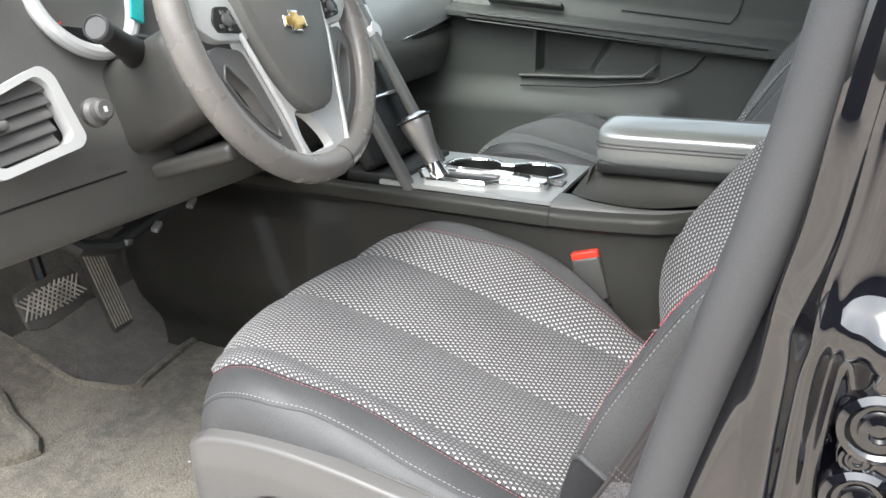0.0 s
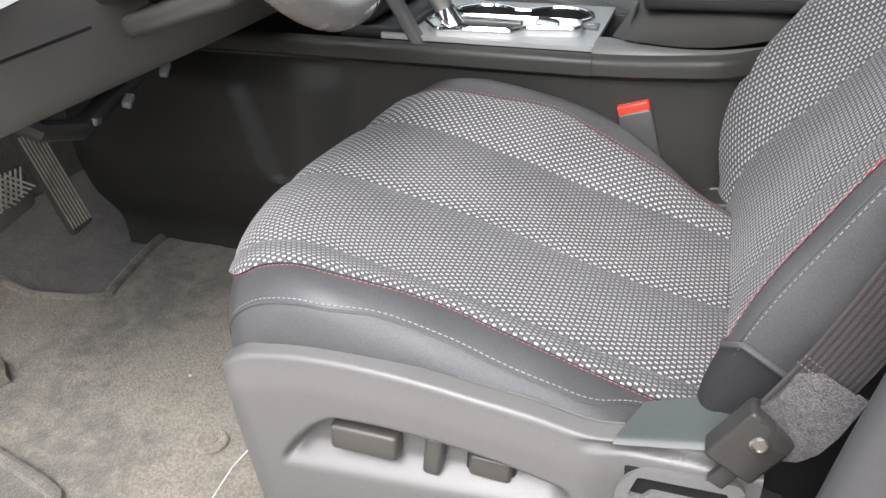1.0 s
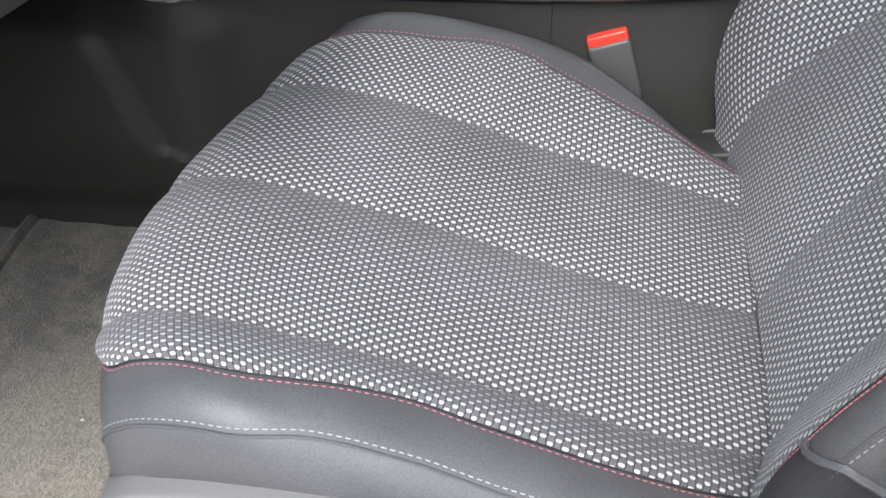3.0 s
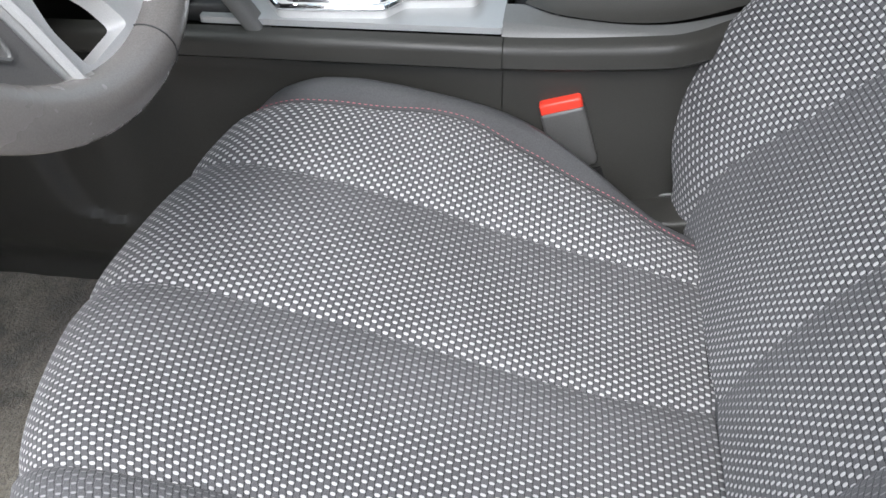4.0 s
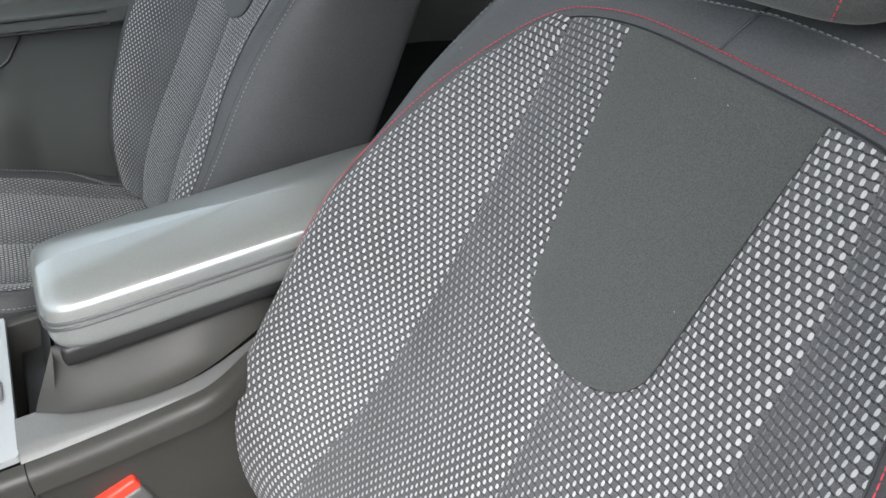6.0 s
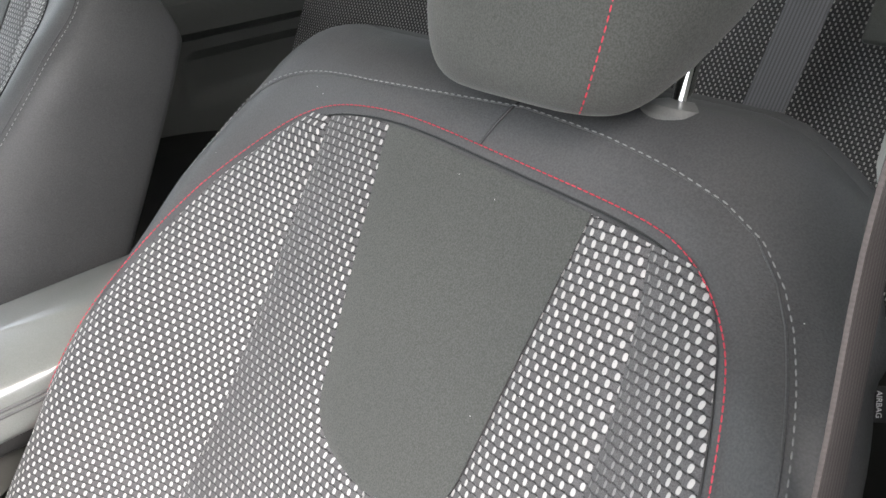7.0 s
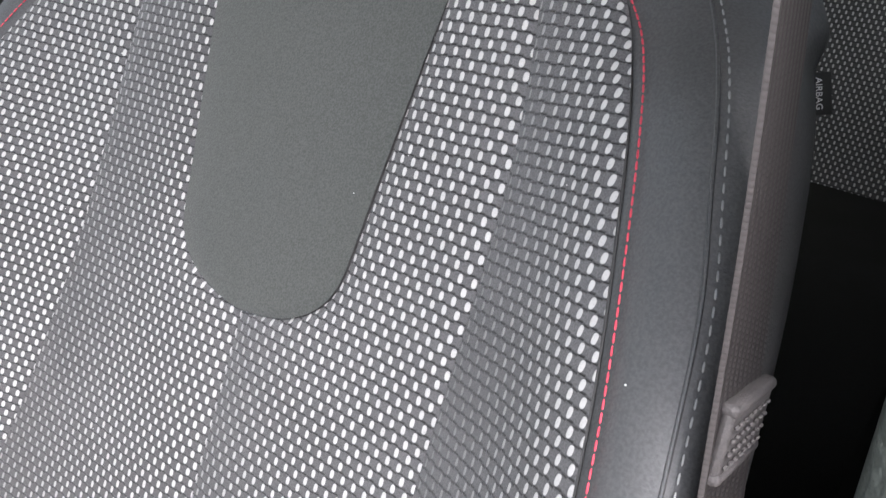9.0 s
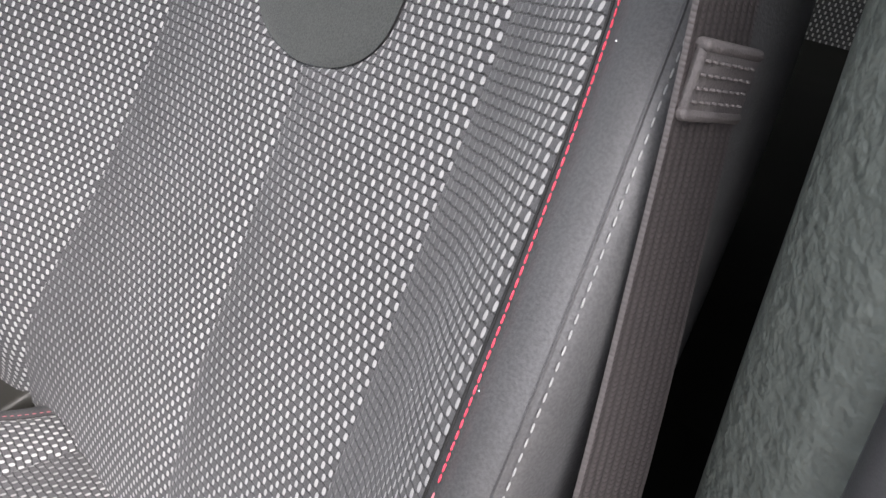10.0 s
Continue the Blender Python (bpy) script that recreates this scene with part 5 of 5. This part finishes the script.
cap = sheet(lambda t, a: lever_at(0.92 + 0.10 * t, a, radius(0.95) * 1.05 * math.sqrt(max(0.0, 1 - 0.97 * t * t)), 0.88), steps(0, 1, 8), ang, close_v=True)
part("lever_cap", cap, CHROME, lever, "chrome lever cap")
part("lever_inlay", tube([lever_at(0.93, a, radius(0.93) * 1.08, 0.88) for a in ang], 0.0022, 6, closed=True), PLASTIC_DARK, lever)

# storage bin and armrest
part("bin_well", rbox((0.07, 0.17, 0.06), 0.004, Matrix.Translation((-0.157, 0.385, 0.410))), PLASTIC_DARK, console, "dark open storage slot")
part("bin_side", rbox((0.045, 0.006, 0.09), 0.001, Matrix.Translation((-0.170, 0.301, 0.438))), PLASTIC_DARK, console)


base_y = spline([-0.176, -0.15, -0.12, -0.05, 0.05, 0.38], [0.297, 0.279, 0.270, 0.265, 0.303, 0.308])


def shoulder_at(x, t):
    y0 = base_y(x)
    k = smooth_step(-0.1, 1.05, t)
    top = 0.530 + 0.022 * smooth_step(-0.15, 0.2, x)
    low = 0.4865 + 0.016 * smooth_step(-0.10, 0.12, x)
    return Vector((x + 0.028 * k * smooth_step(0.0, -0.176, x), y0 + (0.322 - y0) * t, low + (top - low) * k))


def tail_at(x, t):
    edge = side_at(x, 1.0)
    y1 = max(base_y(x) + 0.004, edge.y + 0.001)
    z1 = 0.4846 + 0.006 * smooth_step(-0.10, 0.10, x)
    return Vector((x, edge.y + (y1 - edge.y) * t, edge.z + (z1 - edge.z) * min(1.0, t * 4) ** 0.5))


part("deck_tail", sheet(tail_at, steps(-0.1935, 0.03, 40), steps(0, 1, 16)), PLASTIC_GREY, deck, "tapering grey end of the deck")
part("armrest_shoulder", sheet(shoulder_at, steps(-0.176, 0.38, 60), steps(0, 1, 20)), CONSOLE_PLASTIC, console, "charcoal sloping armrest shoulder")
part("shoulder_front", sheet(lambda y, t: Vector((-0.176 + 0.028 * t, y, 0.42 + (0.528 - 0.42) * t)), steps(0.300, 0.465, 10), steps(0, 1, 10)), PLASTIC_DARK, console)
part("armrest_pedestal", rbox((0.50, 0.150, 0.09), 0.008, Matrix.Translation((0.105, 0.392, 0.490))), CONSOLE_PLASTIC, console)
arm = thing("console_armrest", (0.05, 0.40, 0.55), "padded charcoal leather console armrest with stitched edge", "armrest")


def arm_at(a, b):
    def e(v, k):
        return math.copysign(abs(v) ** k, v)

    ca, sa, cb, sb = math.cos(a), math.sin(a), math.cos(b), math.sin(b)
    x, y, z = 0.195 * e(ca, 0.16) * e(cb, 0.12), 0.068 * e(sa, 0.26) * e(cb, 0.16), 0.031 * e(sb, 0.42)
    return Vector((0.050 + x, 0.352 + y, 0.570 + z + 0.02 * x - (0.013 * (y / 0.068) ** 2 if z > 0 else 0.0) * abs(z) / 0.031))


part("arm_pad", sheet(arm_at, steps(-math.pi, math.pi, 96), steps(-math.pi / 2, math.pi / 2, 40)), ARM_LEATHER, arm, smooth=60)
for h, r in ((0.574, 0.0016), (0.567, 0.0016)):
    rim = []
    for a in steps(-math.pi, math.pi, 90)[:-1]:
        p = arm_at(a, math.asin(max(-1, min(1, math.copysign(abs((h - 0.570) / 0.031) ** (1 / 0.42), h - 0.570)))))
        rim.append(p + (p - Vector((0.05, 0.352, p.z))).normalized() * 0.0004)
    part("arm_piping", tube(rim, r, 6, closed=True), LEATHER, arm, "piped armrest seam")
part("arm_base", rbox((0.385, 0.125, 0.020), 0.006, Matrix.Translation((0.052, 0.352, 0.537)) @ pose(0, 0, 0, 0, -1.1, 0)), PLASTIC_DARK, arm)

# ---- steering wheel ----
wheel = thing("steering_wheel", (-0.463, -0.035, 0.56), "black leather steering wheel with silver spokes and gold emblem", "steering wheel")
WM = frame_of((-0.4520, -0.0194, 0.7430), (-0.040, 1, 0), (-0.352, -0.014, 0.936))
R = 0.173
ringpts = [WM @ Vector((R * math.cos(a), R * math.sin(a), 0.0)) for a in steps(0, 2 * math.pi, 96)[:-1]]
part("rim", tube(ringpts, 0.0170, 18, closed=True, up=(0.9, 0, 0.43)), WHEEL_LEATHER, wheel, "black leather wheel rim")
for a0 in (-1.42,):
    part("rim_seam", tube([WM @ Vector(((R + 0.0172 * math.cos(b)) * math.cos(a0), (R + 0.0172 * math.cos(b)) * math.sin(a0), 0.0172 * math.sin(b))) for b in steps(0, 2 * math.pi, 24)[:-1]], 0.0006, 6, closed=True), PLASTIC_DARK, wheel)


def wheel_prism(outline, z, depth, bevel, r=0.006):
    return prism(rounded(outline, r), depth, bevel, WM @ Matrix.Translation((0, 0, z)))


def mirrored(outline, sg):
    pts = [(sg * x, y) for x, y in outline]
    return pts if sg > 0 else pts[::-1]


part("airbag_pad", wheel_prism([(-0.086, 0.060), (0.086, 0.060), (0.085, 0.025), (0.076, -0.015), (0.060, -0.056), (0.040, -0.090), (0.022, -0.106), (-0.022, -0.106), (-0.040, -0.090), (-0.060, -0.056), (-0.076, -0.015), (-0.085, 0.025)], -0.010, 0.030, 0.011, 0.014), PLASTIC_SOFT, wheel, "soft charcoal airbag pad")
emb_m = WM @ Matrix.Translation((0.0, -0.002, 0.0205)) @ pose(0, 0, 0, 0, 0, -5)
cross = [(-0.0235, -0.0068), (-0.0095, -0.0068), (-0.0085, -0.0125), (0.0105, -0.0125), (0.0095, -0.0068), (0.0235, -0.0068), (0.021, 0.0068), (0.0085, 0.0068), (0.0095, 0.0125), (-0.0095, 0.0125), (-0.0085, 0.0068), (-0.021, 0.0068)]
emblem = part("emblem", prism(rounded(cross, 0.001), 0.003, 0.001, emb_m), CHROME, wheel, "plain cross emblem with chrome edge")
part("emblem_face", prism(rounded([(x * 0.88, y * 0.82) for x, y in cross], 0.001), 0.0036, 0.0006, emb_m), GOLD, emblem, "gold emblem face")
v_plate = [(-0.092, 0.030), (-0.086, -0.018), (-0.066, -0.082), (-0.046, -0.160), (0.046, -0.160), (0.066, -0.105), (0.090, -0.045), (0.100, -0.012), (0.092, 0.030)]
v_hole = [(-0.038, -0.098), (-0.041, -0.124), (-0.034, -0.151), (0.020, -0.151), (0.012, -0.132), (-0.004, -0.112), (-0.020, -0.100)]
spoke = part("lower_spoke", plate_with_hole(rounded(v_plate, 0.006), rounded(v_hole, 0.006), 0.002, 0.014, WM), SILVER, wheel, "broad silver lower spoke")
for sg in (1, -1):
    part("spoke_edge", tube([WM @ Vector((sg * x, y, z)) for x, y, z in [(0.094, 0.020, 0.006), (0.088, -0.016, 0.008), (0.074, -0.060, 0.008), (0.059, -0.110, 0.007), (0.047, -0.158, 0.004)]], 0.0034, 8), SILVER, spoke, "raised silver spoke edge")
    up_ = mirrored([(0.074, -0.012), (0.132, -0.008), (0.160, 0.012), (0.164, 0.046), (0.096, 0.050), (0.084, 0.030)], sg)
    ups = part("side_spoke", wheel_prism(up_, -0.006, 0.014, 0.004, 0.008), SILVER, wheel, "silver side wheel spoke")
    keys = part("switch_pad", wheel_prism(mirrored([(0.088, -0.004), (0.127, 0.001), (0.131, 0.012), (0.120, 0.027), (0.098, 0.026)], sg), 0.006, 0.005, 0.0015, 0.004), PLASTIC_DARK, ups, "black wheel switch pad")
    for kx, ky in ((0.100, 0.019), (0.112, 0.020), (0.097, 0.008), (0.120, 0.006), (0.108, 0.002)):
        part("switch_mark", rbox((0.006, 0.004, 0.0014), 0.0004, WM @ Matrix.Translation((sg * kx, ky, 0.0114))), PLASTIC_GREY, keys, "grey switch key")
    part("switch_dial", lathe([(0.007, -0.001), (0.007, 0.003), (0.004, 0.004), (0.001, 0.004)], 18, WM @ Matrix.Translation((sg * 0.109, 0.0115, 0.011))), PLASTIC, keys)
    cov = mirrored([(0.086, -0.020), (0.132, -0.010), (0.150, -0.030), (0.142, -0.070), (0.112, -0.118), (0.074, -0.150), (0.052, -0.156), (0.066, -0.092)], sg)
    hole = mirrored([(0.124, -0.030), (0.134, -0.046), (0.120, -0.074), (0.096, -0.106), (0.076, -0.122), (0.074, -0.112), (0.096, -0.062)], sg)
    part("spoke_cover", plate_with_hole(rounded(cov, 0.010), rounded(hole, 0.006), -0.001, 0.016, WM), PLASTIC, wheel, "charcoal spoke surround")
    part("cover_lip", tube([WM @ Vector((x, y, 0.0)) for x, y in rounded(hole, 0.006)], 0.0016, 6, closed=True), PLASTIC_GREY, wheel)
hub = part("wheel_hub", lathe([(0.055, -0.075), (0.055, -0.01), (0.03, -0.005)], 28, WM), PLASTIC_DARK, wheel)
SHROUD = surface("dark_shroud_plastic", (0.052, 0.051, 0.048), 0.45, grain=900, bump=0.3, depth=0.0004, vary=0.08)
column = thing("steering_column", (-0.60, -0.05, 0.55), "charcoal steering column shroud with stalk", "steering column")
CM = frame_of((-0.460, -0.026, 0.748), (0, 1, 0), (-0.43, 0, 0.903))
part("column_shroud", rbox((0.150, 0.115, 0.16), 0.026, CM @ Matrix.Translation((-0.022, -0.022, -0.140)), 4), SHROUD, column, "charcoal column shroud")
# black block for the shaded gap under the shroud
part("shroud_slot", rbox((0.110, 0.024, 0.10), 0.006, CM @ Matrix.Translation((-0.008, -0.084, -0.118))), SHADOW_BLACK, column)
part("lower_shroud", rbox((0.135, 0.022, 0.13), 0.008, CM @ Matrix.Translation((-0.014, -0.108, -0.132)) @ pose(0, 0, 0, 8, 0, 5), 3), SHROUD, column)
part("tilt_lever", tube([CM @ Vector(p) for p in [(-0.070, -0.080, -0.080), (-0.050, -0.092, -0.062), (-0.028, -0.101, -0.050), (-0.012, -0.104, -0.046)]], [0.007, 0.006, 0.006, 0.008], 10, flat=0.7), SHROUD, column, "column tilt lever")
STALK = [Vector(p) for p in [(-0.602, -0.081, 0.699), (-0.585, -0.112, 0.713), (-0.572, -0.146, 0.729), (-0.563, -0.176, 0.744), (-0.558, -0.192, 0.751)]]
stalk = part("turn_stalk", tube(STALK, [0.021, 0.018, 0.0135, 0.0125, 0.0125], 18), PLASTIC_DARK, column, "black turn signal stalk")
end_m = Matrix.Translation(STALK[-1]) @ Vector((0, 0, 1)).rotation_difference(STALK[-1] - STALK[-2]).to_matrix().to_4x4()
part("stalk_end", lathe([(0.0130, -0.012), (0.0142, -0.008), (0.0142, 0.001), (0.0125, 0.003), (0.0115, 0.001), (0.001, 0.0012)], 24, end_m), LEATHER, stalk, "grey rounded stalk end")
part("stalk_boot", lathe([(0.030, -0.012), (0.029, 0.004), (0.024, 0.010), (0.019, 0.006)], 26, Matrix.Translation(STALK[1] - Vector((0.008, -0.014, 0.007))) @ Vector((0, 0, 1)).rotation_difference(STALK[2] - STALK[1]).to_matrix().to_4x4()), PLASTIC_DARK, stalk, "black ribbed stalk boot")

# ---- dashboard ----
dash = thing("dashboard", (-0.85, 0.38, 0.45), "charcoal dashboard with silver vent frames and centre stack", "dashboard")
DASH = [(-1.25, 0.93), (-1.0, 0.925), (-0.80, 0.90), (-0.70, 0.86), (-0.655, 0.80), (-0.640, 0.735), (-0.615, 0.66), (-0.598, 0.610), (-0.600, 0.585), (-0.612, 0.545), (-0.628, 0.505), (-0.660, 0.490), (-0.75, 0.50), (-1.0, 0.55)]
dash_at, DASH_LONG = path_curve(DASH)


def dash_point(s, y):
    x, z = dash_at(s)
    right = smooth_step(0.42, 0.62, y)
    x -= 0.10 * right
    return Vector((x + 0.02 * math.cos((y - 0.3) * 2.4) - 0.02, y, z + 0.025 * right * smooth_step(0.62, 0.52, z)))


dash_skin = part("dash_skin", sheet(dash_point, steps(0, DASH_LONG, 90), steps(-0.37, 1.09, 90)), PLASTIC_SOFT, dash)
part("knee_seam", tube([(-0.594 - 0.004, y, 0.578 + 0.012 * (y + 0.32)) for y in steps(-0.36, -0.14, 12)], 0.0016, 6), PLASTIC_DARK, dash)
# outer vent
VM = frame_of((-0.5835, -0.263, 0.667), (0.10, 1, 0.02), (-0.32, 0, 1))
v_out = rounded([(-0.076, 0.022), (0.016, 0.050), (0.028, 0.039), (0.040, -0.030), (0.032, -0.039), (-0.064, -0.052), (-0.076, -0.042)], 0.009)
v_in = rounded([(-0.068, 0.017), (0.008, 0.040), (0.017, 0.032), (0.027, -0.024), (0.019, -0.031), (-0.057, -0.042), (-0.067, -0.034)], 0.006)
vent = part("air_vent", plate_with_hole(v_out, v_in, 0.014, 0.020, VM), SILVER, dash, "silver framed air vent")
part("vent_box", rbox((0.105, 0.085, 0.05), 0.004, VM @ Matrix.Translation((-0.020, 0.0, -0.036))), PLASTIC_DARK, vent)
for k in range(5):
    part("vent_slat", rbox((0.083, 0.014, 0.003), 0.0012, VM @ Matrix.Translation((-0.024 + 0.002 * (2 - k), 0.027 - 0.014 * k, 0.001)) @ pose(0, 0, 0, -28, 0, 7)), PLASTIC, vent, "charcoal vent slat")
part("vent_slider", rbox((0.026, 0.009, 0.012), 0.003, VM @ Matrix.Translation((-0.050, -0.002, 0.010)) @ pose(0, 0, 0, 0, 0, 7)), PLASTIC_GREY, vent, "grey vent slider")
knob_m = frame_of((-0.5765, -0.195, 0.661), (0.1, 1, 0), (-0.32, 0, 1))
dial = part("dimmer_knob", lathe([(0.016, 0.0), (0.016, 0.006), (0.012, 0.010), (0.0115, 0.020), (0.009, 0.022), (0.002, 0.022)], 26, knob_m), PLASTIC, dash, "round charcoal dash knob")
part("knob_mark", rbox((0.004, 0.006, 0.001), 0.0, knob_m @ Matrix.Translation((0, 0, 0.0222))), MARK, dial)
# instrument cluster
KM = frame_of((-0.668, -0.113, 0.773), (0, 1, 0), (-0.42, 0, 0.9))
part("dial_face", lathe([(0.066, 0.0), (0.064, 0.002), (0.002, 0.002)], 40, KM), SCREEN, dash, "black instrument dial")
part("dial_ring", tube([KM @ Vector((0.070 * math.cos(a), 0.070 * math.sin(a), 0.010)) for a in steps(0, 2 * math.pi, 60)[:-1]], 0.009, 10, closed=True, up=(0.9, 0, 0.42)), SILVER, dash, "silver instrument ring")
for k in range(16):
    a = radians(215 - 250 * k / 15)
    part("dial_mark", rbox((0.010, 0.002, 0.0008), 0.0, KM @ pose(0, 0, 0, 0, 0, math.degrees(a)) @ Matrix.Translation((0.052, 0, 0.003))), MARK if k > 2 else RED, dash)
part("cluster_film", rbox((0.05, 0.02, 0.004), 0.002, KM @ Matrix.Translation((0.066, -0.02, 0.022)) @ pose(0, 0, 0, 0, 0, 60)), TEAL, dash, "strip of teal film")

# centre stack and its flanking bars
stack = part("radio_panel", rbox((0.03, 0.20, 0.36), 0.01, Matrix.Translation((-0.575, 0.357, 0.655)) @ pose(0, 0, 0, 0, -27, 0)), PLASTIC_DARK, dash, "dark centre stack")
for y, w in ((0.256, 0.022), (0.405, 0.020)):
    part("stack_bar", rbox((0.016, w, 0.34), 0.005, Matrix.Translation((-0.503 - (0.012 if y > 0.3 else 0.0), y, 0.610)) @ pose(0, 0, 0, 0, -31, 0)), PLASTIC_GREY, dash, "grey stack side bar")
part("stack_plate", rbox((0.012, 0.17, 0.10), 0.006, Matrix.Translation((-0.575, 0.357, 0.690)) @ pose(0, 0, 0, 0, -27, 0)), SILVER, dash, "silver stack control plate")
part("stack_chrome_strip", rbox((0.010, 0.16, 0.006), 0.002, Matrix.Translation((-0.522, 0.36, 0.597)) @ pose(0, 0, 0, 0, -27, 0)), CHROME, dash, "chrome stack strip")
for k in (0, 1):
    part("stack_knob", lathe([(0.017, 0.0), (0.017, 0.012), (0.014, 0.016), (0.002, 0.016)], 24, frame_of((-0.560 - 0.012 * k, 0.300 + 0.11 * k, 0.690), (0, 1, 0), (-0.45, 0, 0.9))), SILVER, dash, "silver stack knob")
part("stack_well", rbox((0.10, 0.19, 0.02), 0.005, Matrix.Translation((-0.49, 0.357, 0.482))), PLASTIC_DARK, dash)
# passenger side lower edge and glove box
part("glove_lip", tube([(-0.728, y, 0.606 + 0.1 * (y - 0.65)) for y in steps(0.52, 1.085, 10)], 0.010, 10), PLASTIC_DARK, dash)
part("glove_chrome", tube([(-0.7185, y, 0.615 + 0.1 * (y - 0.65)) for y in steps(0.52, 1.085, 10)], 0.0016, 8), CHROME, dash, "thin bright dash edge")
part("silver_dash_band", sheet(lambda y, t: Vector((-0.716 - 0.05 * t * t, y, 0.618 + 0.1 * (y - 0.65) + 0.13 * t)), steps(0.50, 1.088, 20), steps(0, 1, 16)), DECK, dash, "pale silver dashboard band")
toe = part("wall_front", sheet(lambda y, z: Vector((-1.22 + 0.25 * smooth_step(0.45, 0.1, z) * 0.3, y, z)), steps(-0.40, 1.16, 20), steps(0.05, 0.95, 20)), CARPET)
tagged(toe, "dark carpeted front bulkhead under the dashboard", "wall", kind="structure")
kick = part("wall_kick", rbox((0.25, 0.02, 0.55), 0.006, Matrix.Translation((-1.12, -0.395, 0.33))), PLASTIC_SOFT)
tagged(kick, "charcoal kick panel beside the pedals", "wall", kind="structure")

# wiring under the column
loom = thing("under_dash_wiring", (-0.70, -0.05, 0.49), "dark wiring loom with grey clips under the dashboard", "wiring")
part("loom_cable", tube([(-0.70, -0.22, 0.54), (-0.66, -0.17, 0.485), (-0.66, -0.12, 0.468), (-0.67, -0.06, 0.476), (-0.66, 0.0, 0.496), (-0.66, 0.06, 0.51), (-0.70, 0.12, 0.56)], 0.012, 10), PLASTIC_DARK, loom)
for p, r in (((-0.645, -0.055, 0.478), 20), ((-0.655, -0.10, 0.470), -15), ((-0.64, 0.01, 0.494), 35)):
    part("loom_clip", rbox((0.010, 0.018, 0.008), 0.002, Matrix.Translation(p) @ pose(0, 0, 0, r, 10, 20)), PLASTIC_GREY, loom, "grey wiring clip")

# pedals
brake = thing("brake_pedal", (-0.96, 0.0, 0.25), "worn black brake pedal with crosshatched metal rib pattern", "pedal")
PM = frame_of((-0.955, 0.004, 0.292), (0.10, 1, 0.12), (-0.45, 0, 0.9))
pad_shape = rounded([(-0.058, -0.030), (-0.030, -0.042), (0.046, -0.036), (0.060, 0.012), (0.050, 0.036), (-0.052, 0.030)], 0.010)
bpad = part("brake_pad", prism(pad_shape, 0.014, 0.004, PM), PEDAL_RUBBER, brake)
for d in (1, -1):
    for k in range(-5, 6):
        cx = k * 0.0105
        L = 0.058 - abs(k) * 0.0035
        part("pad_rib", rbox((L, 0.0028, 0.004), 0.001, PM @ Matrix.Translation((cx * 0.85, 0.0, 0.0150)) @ pose(0, 0, 0, 0, 0, 52 * d), 1), PEDAL_WORN, bpad)
part("brake_arm", tube([PM @ Vector((0.0, 0.0, 0.0)), (-1.0, 0.02, 0.40), (-1.02, 0.02, 0.50), (-1.0, 0.02, 0.58)], 0.010, 8), PLASTIC_DARK, brake)
gas = thing("accelerator_pedal", (-0.97, 0.12, 0.2), "narrow black accelerator pedal with lengthwise worn ribs", "pedal")
GM = frame_of((-0.962, 0.120, 0.270), (0.10, 0.72, 0.10), (-0.30, -0.52, 0.82))
gpad = part("accelerator_pad", prism(rounded([(-0.020, -0.088), (0.022, -0.084), (0.022, 0.086), (-0.020, 0.088)], 0.007), 0.012, 0.003, GM), PEDAL_RUBBER, gas)
for k in range(7):
    part("pad_rib", rbox((0.0026, 0.155, 0.004), 0.001, GM @ Matrix.Translation((-0.0158 + 0.0056 * k, 0.0, 0.013)), 1), PEDAL_WORN, gpad)
part("accelerator_arm", tube([GM @ Vector((0, 0.07, 0)), (-1.02, 0.07, 0.42), (-1.03, 0.07, 0.55)], 0.009, 8), PLASTIC_DARK, gas)
